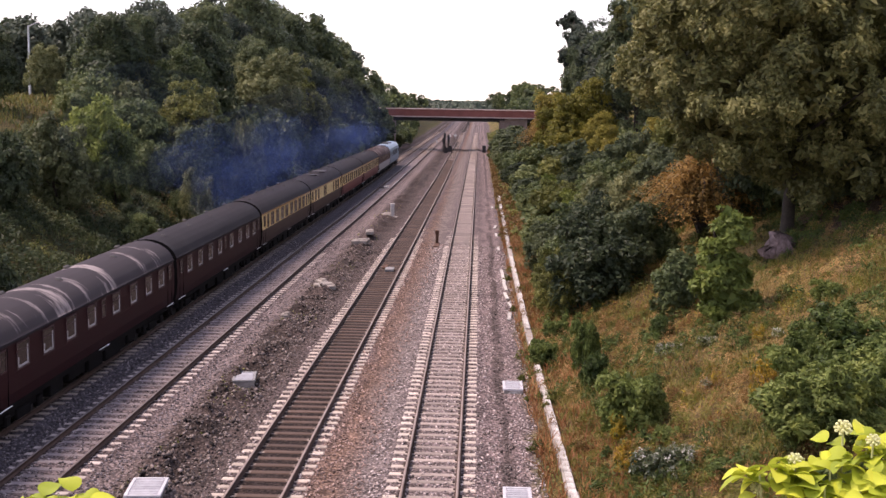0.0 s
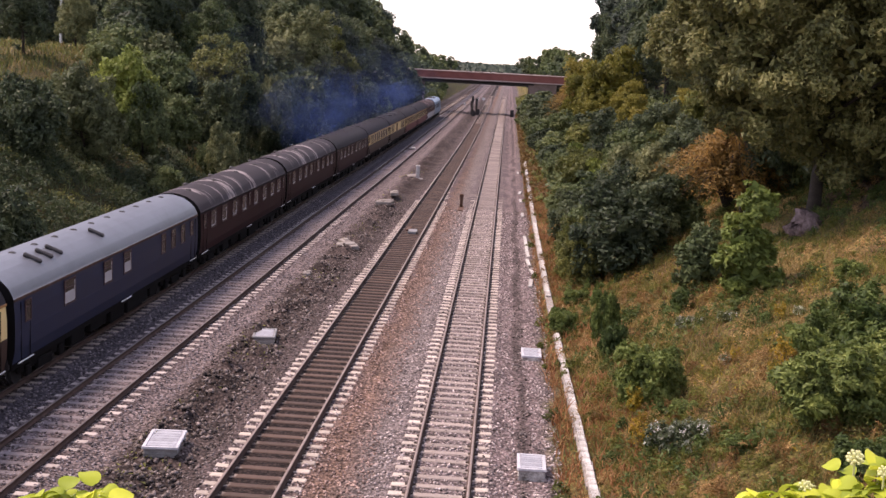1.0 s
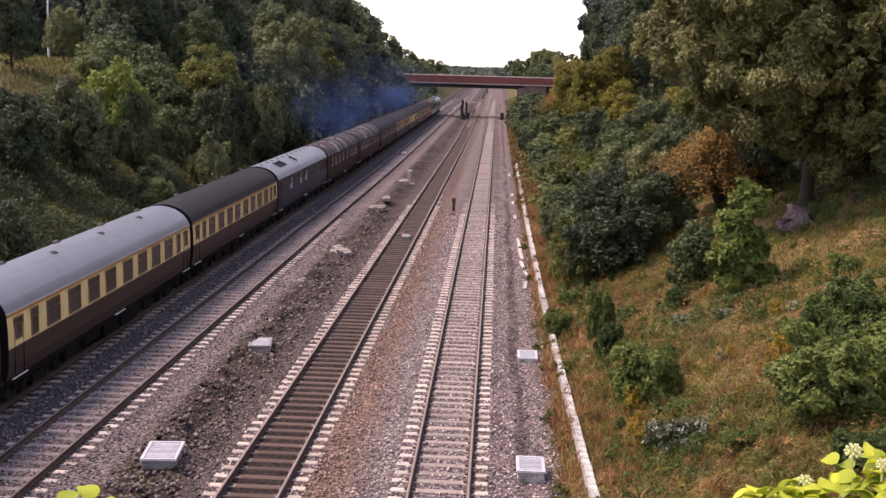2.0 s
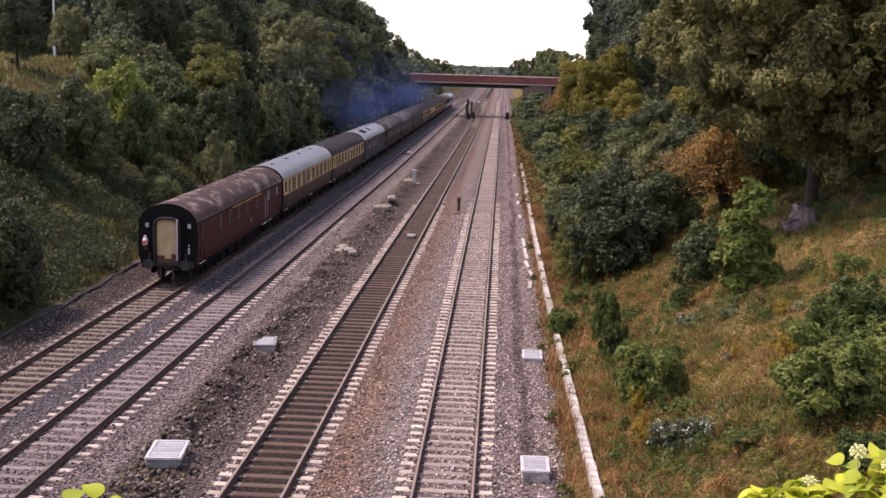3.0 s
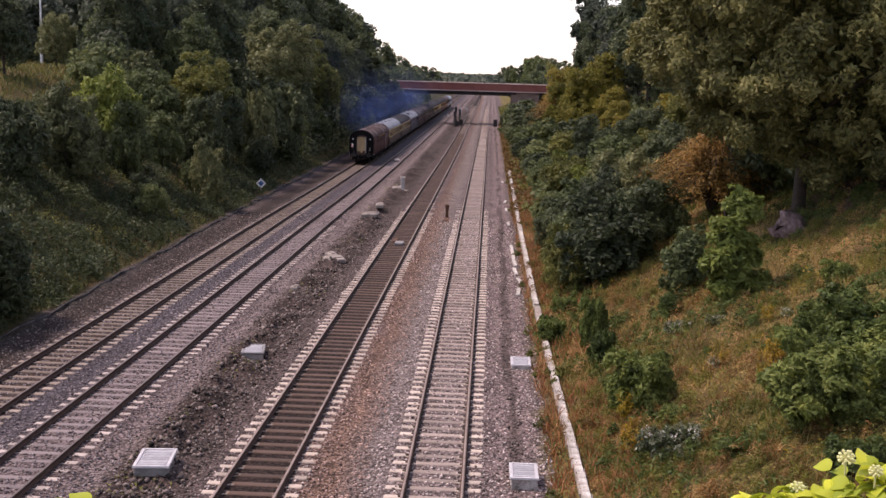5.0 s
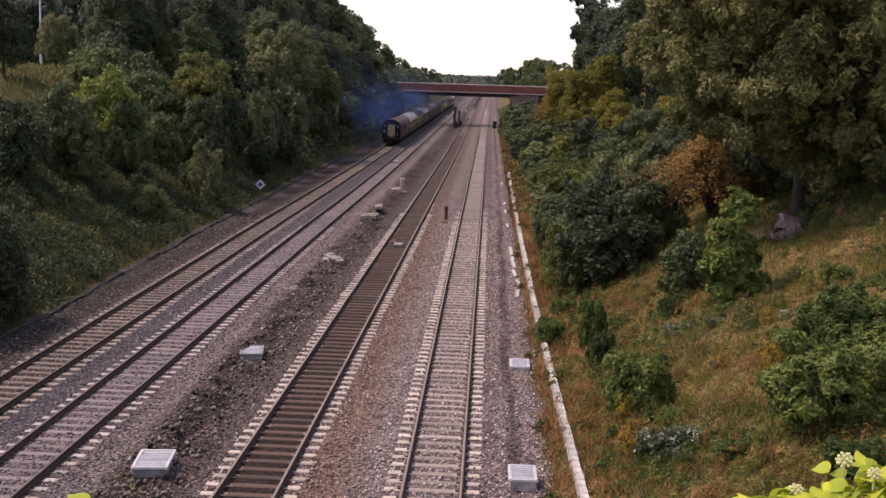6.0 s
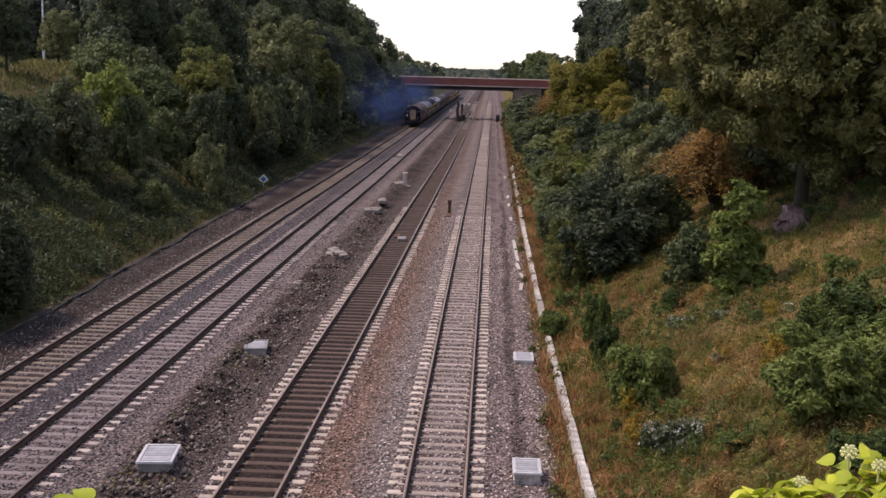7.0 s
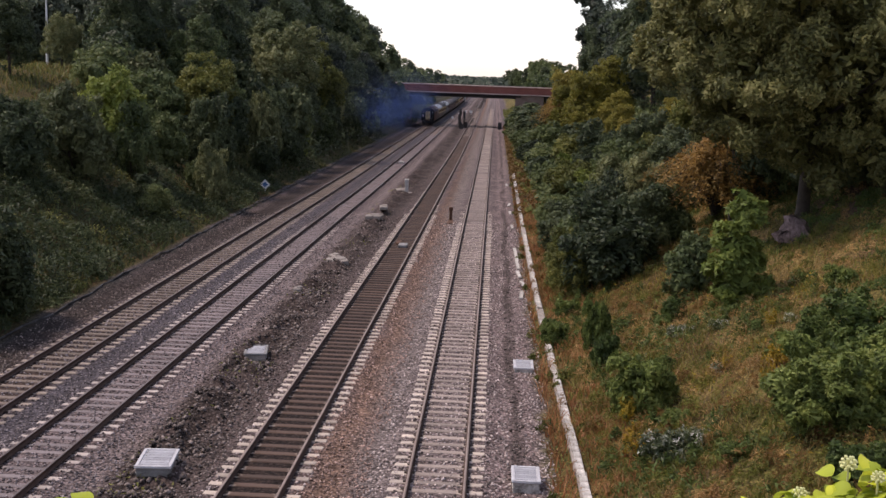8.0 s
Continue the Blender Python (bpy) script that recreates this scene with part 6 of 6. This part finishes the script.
    slope = ((4, -26.6, 73.2, 1.08, 1.42), (3, -27.2, 82.0, 1.22, 1.62), (1, -25.2, 80.5, 0.8, 1.35), (0, -27.2, 66.0, 0.95, 1.15), (0, -29.4, 68.5, 0.7, 0.7), (4, -20.8, 85.6, 0.66, 1.12), (1, -22.3, 87.5, 0.45, 0.6), (1, -21.6, 73.9, 0.52, 0.55), (0, -22.6, 75.5, 0.5, 0.5),
             (1, -28.6, 98, 1.3, 1.5), (0, -23.7, 96.5, 1.0, 1.55), (0, -24.4, 104, 1.2, 1.7), (1, -25.6, 90.5, 0.8, 1.1), (4, -22.2, 112, 0.8, 1.95), (0, -21.0, 107, 0.75, 0.9), (0, -23.6, 118, 1.3, 1.9), (0, -22.6, 126, 1.3, 2.0), (3, -21.8, 131, 0.62, 1.7), (0, -21.4, 120, 0.8, 1.0),
             (1, -26.8, 112, 1.2, 1.7), (0, -27.4, 121, 1.4, 2.0), (2, -30.0, 92, 1.0, 0.9), (4, -31.8, 84, 0.8, 0.6), (1, -33.5, 100, 1.3, 1.4), (0, -35.5, 108, 1.4, 1.5), (4, -32.4, 106, 1.2, 1.5),
             (0, -23.4, 140, 1.4, 1.7), (1, -21.9, 147, 1.0, 1.2), (0, -22.8, 156, 1.2, 1.6), (4, -24.2, 166, 1.3, 1.9), (0, -22.6, 172, 1.3, 1.6), (1, -22.8, 184, 1.2, 1.5), (0, -23.4, 196, 1.6, 1.9), (3, -21.6, 204, 0.8, 1.0),
             (0, -22.6, 215, 1.5, 1.7), (1, -23.0, 228, 1.6, 1.8), (0, -22.0, 241, 1.5, 1.6), (0, -23.2, 252, 1.7, 1.8), (0, -20.7, 46.8, 0.9, 1.0), (0, -21.6, 44.0, 1.1, 1.15), (1, -22.8, 47.5, 0.7, 0.6), (0, -23.6, 51.5, 0.7, 0.5), (4, -30.5, 75, 0.8, 0.6))
    slope += tuple((0, -50 - 3.8 * k, 212 + 3 * (k % 3), 2.2, 2.7) for k in range(18))
    slope += tuple((0, -52 - 3.4 * k, 226, 2.4, 3.4) for k in range(16))
    slope += tuple(((0, 1, 0, 2)[k % 4], -43 - 1.5 * (k % 3), 134 + 11 * k, 1.9, 2.2) for k in range(12))
    slope += tuple(((0, 1)[k % 2], -26 - 3 * (k % 3), 274 + 14 * k, 1.9, 2.0) for k in range(14))
    slope += tuple(((1, 0)[k % 2], 10 + 3 * (k % 3), 274 + 16 * k, 1.7, 1.8) for k in range(12))
    slope += ((0, 6.4, 266, 0.9, 0.8), (1, 7.2, 278, 1.1, 0.9), (0, -19.6, 271, 1.1, 1.0), (1, -20.2, 282, 1.3, 1.2), (0, -19.8, 296, 1.3, 1.2), (0, -21.5, 256, 1.4, 1.5), (1, -19.8, 312, 1.3, 1.2), (0, -23, 290, 1.6, 1.7), (0, -22, 330, 1.5, 1.5), (1, -21, 350, 1.5, 1.5))
    slope += ((0, 16.2, 55.5, 0.9, 1.0), (0, 18.4, 53.5, 1.1, 1.2), (0, 20.4, 53.0, 1.3, 1.3), (1, 15.6, 58.5, 0.9, 1.0), (0, 17.5, 57.5, 1.1, 1.3), (1, 21, 48, 1.2, 1.2))
    for q, x, y, s, sz in slope:
        stand(q, x, y, s, sz, 61 * (x - y))


def grasses():
    """Dry grass, weeds and brambles on the banks: uncountable, joined."""
    g = np.random.default_rng(33)

    def blades(name, n, xr, yr, bias, h, w, material, label, cat, test=None):
        y = yr[0] + (yr[1] - yr[0]) * g.random(n) ** bias
        x = g.uniform(xr[0], xr[1], n)
        dens = fbm(x, y, 1.3, 31)
        ok = (dens + g.normal(0, 0.5, n)) > -0.35
        if test is not None:
            ok &= test(x, y)
        x, y = x[ok], y[ok]
        k = len(x)
        z = ground_z(x, y)
        a = g.uniform(0, 6.28, k)
        hh = h * g.uniform(0.45, 1.3, k) * (1 + 0.35 * fbm(x, y, 2.1, 33))
        lean = g.normal(0, 0.6, (k, 2))
        ww = w * g.uniform(0.6, 1.4, k)
        b = np.stack([x, y, z - 0.03], -1)
        side = np.stack([np.cos(a), np.sin(a), 0 * a], -1) * ww[:, None]
        mid = b + np.stack([lean[:, 0] * hh * 0.35, lean[:, 1] * hh * 0.35, hh * 0.6], -1)
        tip = b + np.stack([lean[:, 0] * hh, lean[:, 1] * hh, hh * g.uniform(0.75, 1, k)], -1)
        V = np.stack([b - side, b + side, mid + side * 0.7, tip, mid - side * 0.7], 1)
        i = 5 * np.arange(k)[:, None]
        F = np.concatenate([np.stack([i + 0, i + 1, i + 2], -1).reshape(-1, 3), np.stack([i + 0, i + 2, i + 4], -1).reshape(-1, 3), np.stack([i + 4, i + 2, i + 3], -1).reshape(-1, 3)])
        tagged(link(name, mesh_np(name, V.reshape(-1, 3), F, [material])), label, cat, kind="stuff")

    def leaves(name, n, xr, yr, bias, size, zr, material, label, seed, thr):
        y = yr[0] + (yr[1] - yr[0]) * g.random(n) ** bias
        x = g.uniform(xr[0], xr[1], n)
        f = fbm(x, y, 1.6, seed)
        ok = f + g.normal(0, 0.25, n) > thr
        x, y, f = x[ok], y[ok], f[ok]
        z = ground_z(x, y) + zr * g.random(len(x)) * np.clip(f - thr + 0.4, 0.2, 1.4)
        V, F = leaf_quads(np.stack([x, y, z], -1), np.tile((0.0, -0.2, 0.5), (len(x), 1)), size, g, 0.8, tri=True)
        tagged(link(name, mesh_np(name, V, F, [material])), label, "undergrowth", kind="stuff")

    dry = leaf_mat("grass_dry", (0.135, 0.090, 0.034), (0.298, 0.190, 0.068), (0.505, 0.350, 0.145), 0.25, 0.9)
    red = leaf_mat("weed_rust", (0.115, 0.055, 0.024), (0.240, 0.115, 0.042), (0.380, 0.200, 0.080), 0.25, 0.9)
    fresh = leaf_mat("grass_green", (0.094, 0.096, 0.020), (0.205, 0.195, 0.038), (0.350, 0.310, 0.070), 0.3, 0.8)
    yellow = leaf_mat("weed_yellow", (0.26, 0.16, 0.015), (0.40, 0.25, 0.02), (0.55, 0.36, 0.04), 0.2, 0.6)
    onbank = lambda x, y: (x > 2.85 + 0.25 * np.sin(y * 0.7)) & (((x - 17.5) / 3.6) ** 2 + ((y - 52.5) / 4.0) ** 2 > 1.0 + 0.5 * fbm(x, y, 0.9, 47))
    blades("dry_grass", 74000, (2.5, 19), (21, 92), 1.6, 0.42, 0.010, dry, "dry straw-coloured grass over the sunny bank", "grass", lambda x, y: onbank(x, y) & (fbm(x, y, 1.7, 43) > -0.5))
    blades("green_grass", 72000, (2.5, 19), (21, 92), 1.6, 0.36, 0.011, fresh, "green grass growing through the dry bank", "grass", lambda x, y: onbank(x, y) & (fbm(x, y, 2.2, 41) > -0.15))
    blades("rusty_weeds", 26000, (1.95, 5.6), (21, 120), 1.4, 0.5, 0.016, red, "rust-coloured dock and weeds along the cable trough", "weeds", lambda x, y: (np.abs(x - trough_x(y)) > 0.2) & (x < 4.2 + 1.2 * fbm(x, y, 2.0, 45)))
    blades("bank_grass", 42000, (-40, -18.9), (40, 210), 1.2, 0.5, 0.035, L_BANKSHADE, "rank green grass on the wooded bank", "grass")
    blades("crest_grass", 16000, (-64, -30), (66, 150), 1.2, 0.7, 0.05, L_OLIVE, "tall olive grass along the crest of the wooded bank", "grass", lambda x, y: ground_z(x, y) > 6.0)
    blades("straw_crest_grass", 9000, (-64, -30), (66, 150), 1.2, 0.75, 0.04, dry, "straw-coloured seeding grass along the crest", "grass", lambda x, y: ground_z(x, y) > 6.4)
    def clumps(name, n, per, xr, yr, rad, hgt, size, material, label, seed, thr):
        y = yr[0] + (yr[1] - yr[0]) * g.random(n) ** 1.4
        x = g.uniform(xr[0], xr[1], n)
        ok = fbm(x, y, 2.4, seed) + g.normal(0, 0.3, n) > thr
        x, y = x[ok], y[ok]
        k = len(x)
        r = rad * g.uniform(0.5, 1.5, k); h = hgt * g.uniform(0.4, 1.4, k)
        i = np.repeat(np.arange(k), per)
        d = g.normal(0, 1, (len(i), 3)); d /= np.linalg.norm(d, axis=1, keepdims=True); d[:, 2] = np.abs(d[:, 2])
        f = g.uniform(0.35, 1, len(i)) ** 0.5
        px, py = x[i] + d[:, 0] * r[i] * f, y[i] + d[:, 1] * r[i] * f
        pz = ground_z(px, py) + d[:, 2] * h[i] * f
        V, F = leaf_quads(np.stack([px, py, pz], -1), d * 0.6, size, g, 0.7, 2.6 if size > 0.04 else 5.0, tri=True)
        tagged(link(name, mesh_np(name, V, F, [material])), label, "undergrowth", kind="stuff")
    clumps("bank_mounds", 520, 130, (-31, -19.3), (41, 104), 0.75, 0.75, 0.085, L_DARK, "low bramble mounds on the wooded bank", 97, -0.05)
    # mounds in the darker green, which stands for shade under the trees
    clumps("dark_bank_mounds", 420, 130, (-31, -19.3), (41, 110), 0.7, 0.8, 0.09, L_BANKSHADE, "ivy and nettle mounds on the wooded bank, coloured dark for shade", 99, 0.0)
    clumps("withered_mounds", 170, 100, (-30, -19.3), (41, 80), 0.6, 0.5, 0.07, L_OLIVE, "withered olive-brown bramble stems on the wooded bank", 101, 0.25)
    clumps("weed_clumps", 1150, 90, (3.2, 18), (21, 80), 0.34, 0.46, 0.062, L_BRAMBLE, "green weed clumps over the bank", 81, -0.1)
    clumps("grass_tussocks", 1900, 90, (3.0, 18), (21, 85), 0.28, 0.40, 0.030, fresh, "yellow-green grass tussocks over the bank", 83, -0.3)
    clumps("straw_tussocks", 1300, 80, (2.9, 18), (21, 85), 0.26, 0.42, 0.027, dry, "straw-coloured tussocks over the bank", 85, -0.1)
    clumps("dock_clumps", 900, 80, (2.2, 9), (21, 90), 0.22, 0.5, 0.028, red, "rust-brown dock stalks over the bank", 87, 0.0)
    clumps("trough_weeds", 300, 60, (1.75, 3.1), (24, 120), 0.22, 0.3, 0.08, L_OLIVE, "weeds creeping over the cable trough", 89, 0.15)
    leaves("bank_weeds", 62000, (3.0, 18), (21, 80), 1.5, 0.050, 0.5, L_OLIVE, "low leafy green weeds among dry grass", 51, 0.0)
    leaves("dead_weeds", 14000, (2.9, 18), (21, 80), 1.5, 0.032, 0.45, dry, "straw-coloured dead weeds on the bank", 63, 0.0)
    leaves("brown_weeds", 16000, (2.3, 16), (21, 90), 1.5, 0.032, 0.5, red, "rust-brown withered weeds on the bank", 65, 0.15)
    leaves("tall_weeds", 16000, (3.2, 16), (21, 70), 1.4, 0.09, 0.9, L_BRAMBLE, "taller green weeds in clumps", 67, 0.5)
    leaves("yellow_flowers", 5000, (5.0, 12), (25, 60), 1.2, 0.06, 0.7, yellow, "yellow-flowering weeds on the bank", 53, 0.6)
    leaves("verge_weeds", 16000, (1.9, 5.0), (88, 262), 1.0, 0.2, 0.6, red, "withered weeds along the far verge", 91, -0.3)
    leaves("verge_scrub", 20000, (2.6, 9.0), (88, 400), 1.0, 0.26, 0.9, L_OLIVE, "olive scrub along the far verge", 93, -0.2)
    leaves("bank_brambles", 66000, (-34, -19.2), (40, 130), 1.5, 0.125, 0.7, L_BANKSHADE, "tangled bramble undergrowth on the wooded bank", 55, -0.5)
    leaves("foot_weeds", 2200, (-9.6, -7.6), (26, 120), 1.3, 0.07, 0.12, L_OLIVE, "sparse weeds on the ballast heap", 57, 0.2)
    leaves("slope_undergrowth", 26000, (3.6, 20), (80, 260), 1.0, 0.34, 1.4, L_MID, "scrub undergrowth on the far right bank", 59, -0.6)
    leaves("crest_hedge", 14000, (-130, -40), (204, 216), 1.0, 0.5, 4.0, L_DARK, "dark hedge behind the field on the crest", 95, -1.5)
    leaves("far_undergrowth", 26000, (-36, -20.5), (120, 262), 1.0, 0.36, 1.6, L_DARK, "shaded scrub on the far wooded bank", 61, -0.6)
    # distant woods beyond the cutting; their haze is put into the bluish leaf colour
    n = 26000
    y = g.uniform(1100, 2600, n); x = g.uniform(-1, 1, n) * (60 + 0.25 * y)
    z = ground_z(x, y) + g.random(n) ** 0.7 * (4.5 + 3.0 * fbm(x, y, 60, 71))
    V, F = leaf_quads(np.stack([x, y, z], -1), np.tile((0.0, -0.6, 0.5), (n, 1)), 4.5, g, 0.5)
    tagged(link("far_woods", mesh_np("far_woods", V, F, [L_BLUE])), "distant woods beyond the cutting, with bluish leaves for haze", "woods", kind="stuff")


def ivy():
    """Flowering ivy on the parapet, close to the camera."""
    g = random.Random(9)

    def leaf_bm(bm, m, l, w):
        rows = ((0, 0.12), (0.08, 0.62), (0.2, 0.9), (0.38, 1.0), (0.56, 0.97), (0.72, 0.84), (0.86, 0.58), (0.95, 0.3), (1.0, 0.04))
        vs = []
        for t, f in rows:
            droop = 0.10 * l * math.sin(3 * t) - 0.42 * l * t * t
            vs.append([bm.verts.new(m @ Vector((sx * w / 2 * f, l * t, droop + abs(sx) * 0.10 * w * f))) for sx in (-1, 0, 1)])
        for a, b in zip(vs, vs[1:]):
            for k in range(2):
                bm.faces.new((a[k], a[k + 1], b[k + 1], b[k]))

    def sprig(name, base, tips, heads):
        root = tagged(new(name), "yellow-green flowering ivy growing over the parapet", "ivy")
        for t in tips + [h[:3] for h in heads]:
            bm = bmesh.new()
            low = Vector(base).lerp(Vector(t), 0.55)
            rod(bm, (t[0] * 0.8 + low.x * 0.2, t[1], low.z), t, 0.0022, 0.0013, 6)
            rod(bm, base, (t[0] * 0.8 + low.x * 0.2, t[1], low.z), 0.0028, 0.0022, 6)
            part("stem", bm, L_STEM, root)
        for t in tips:
            for k in range(14):
                bm = bmesh.new()
                m = Matrix.Translation(Vector(t) + Vector((g.uniform(-.018, .018), g.uniform(-.02, .02), g.uniform(-.035, .002)))) @ pose(0, 0, 0, g.uniform(-20, 35), g.uniform(-30, 30), g.uniform(0, 360))
                leaf_bm(bm, m, g.uniform(0.026, 0.044), g.uniform(0.020, 0.032))
                ob = part("leaf", bm, L_IVY, root, smooth=True)
        for hx, hy, hz, r in heads:
            bm = bmesh.new()
            for k in range(26):
                q = k + 0.5
                ph, th = math.acos(1 - 1.7 * q / 26), math.pi * (1 + 5 ** 0.5) * q
                d = Vector((math.cos(th) * math.sin(ph), math.sin(th) * math.sin(ph), math.cos(ph)))
                c = Vector((hx, hy, hz)) + d * r
                rod(bm, (hx, hy, hz), c, 0.0012, seg=4)
                bmesh.ops.create_icosphere(bm, subdivisions=1, radius=r * 0.24, matrix=Matrix.Translation(c))
            part("flower_head", bm, L_UMBEL, root, "pale round flower head")
    sprig("ivy_sprig", (0.50, 1.38, 10.05),
          [(x - 0.02, y, z - 0.018 + 0.10 * max(0.52 - x, 0) ** 0.5 - 0.4 * max(x - 0.56, 0)) for x, y, z in ((0.455, 1.5, 10.262), (0.50, 1.5, 10.29), (0.535, 1.5, 10.315), (0.565, 1.5, 10.325), (0.425, 1.48, 10.25), (0.53, 1.46, 10.285), (0.48, 1.47, 10.262), (0.58, 1.5, 10.30), (0.395, 1.49, 10.235), (0.56, 1.47, 10.275),
           (0.61, 1.5, 10.32), (0.51, 1.44, 10.255), (0.545, 1.44, 10.25), (0.585, 1.45, 10.26), (0.465, 1.44, 10.245), (0.62, 1.47, 10.28), (0.43, 1.45, 10.23))],
          [(x - 0.029, y, z - 0.034, r) for x, y, z, r in ((0.512, 1.5, 10.345, 0.010), (0.452, 1.5, 10.300, 0.009), (0.405, 1.5, 10.262, 0.008), (0.545, 1.48, 10.335, 0.008), (0.438, 1.47, 10.268, 0.008))])
    sprig("ivy_sprig", (-0.57, 1.38, 10.05), [(-0.555, 1.5, 10.192), (-0.585, 1.49, 10.182), (-0.525, 1.5, 10.186), (-0.57, 1.48, 10.182), (-0.540, 1.49, 10.184), (-0.600, 1.50, 10.176), (-0.512, 1.48, 10.176)], [(-0.60, 1.5, 10.168, 0.008)])


def smoke():
    """Blue exhaust haze: thin rigid puffs that drift along after the locomotive."""
    g = random.Random(4)
    puffs = []
    for k in range(3):
        bm = bmesh.new()
        bmesh.ops.create_icosphere(bm, subdivisions=3, radius=1.0)
        for v in bm.verts:
            v.co *= 1 + 0.35 * noise.noise(v.co * 1.6 + Vector((k * 7, 0, 0)))
        m = bpy.data.meshes.new("smoke_puff"); bm.to_mesh(m); bm.free(); m.materials.append(M_SMOKE)
        for f in m.polygons:
            f.use_smooth = True
        SHARED["puff%d" % k] = m
        SHARED["haze%d" % k] = m.copy()
        SHARED["haze%d" % k].materials[0] = M_HAZE
    for k in range(42):
        u = 0.64 + 0.36 * g.random() if k < 13 else (0.12 + 0.28 * g.random() if k < 26 else g.random())
        y = 66 + 124 * u
        spread = 1 - 0.7 * u
        ob = new("smoke_puff", SHARED[("puff%d" if k < 30 else "haze%d") % (k % 3)])
        wide = 1.9 if k >= 30 else 1.0
        ob.scale = (wide * 3.3 * g.uniform(0.6, 1.3) * (0.5 + 0.5 * spread), 9.5 * g.uniform(0.5, 1.3), wide * 2.7 * g.uniform(0.5, 1.3) * (0.5 + 0.5 * spread))
        tagged(ob, "blue diesel exhaust smoke drifting beside the train" if k < 30 else "thin blue exhaust haze hanging before the trees", "smoke", "exhaust smoke")
        puffs.append((ob, -16.0 - 5.5 * spread * g.random() - 1.5 * spread, y, 4.6 + 3.2 * spread * (g.random() - 0.35) + 2.5 * (wide - 1), g.uniform(0, 40)))
    return puffs


# ---- build ----
ground()
rails_and_sleepers()
trackside()
road_bridge()
camera_bridge()
LOCO, CARS = build_train()
plants()
grasses()
ivy()
PUFFS = smoke()
ballast_stones()


def motions():
    times = [k / 2 for k in range(17)]
    for k, car in enumerate(CARS):
        y = -68.3 + (len(CARS) - 1 - k) * PITCH + PITCH / 2
        walk(car, [(t, train_pose(y + SPEED * t)) for t in times])
    y = -68.3 + len(CARS) * PITCH + 9.8
    walk(LOCO, [(t, train_pose(y + SPEED * t)) for t in times])
    for ob, x, y, z, a in PUFFS:
        walk(ob, [(t, pose(x + 0.25 * t * (1 - t / 20), y + 22 * t - 1.4 * t * t, z - 0.05 * t, 0, 0, 0.3 * a + 1.5 * t)) for t in times])


motions()
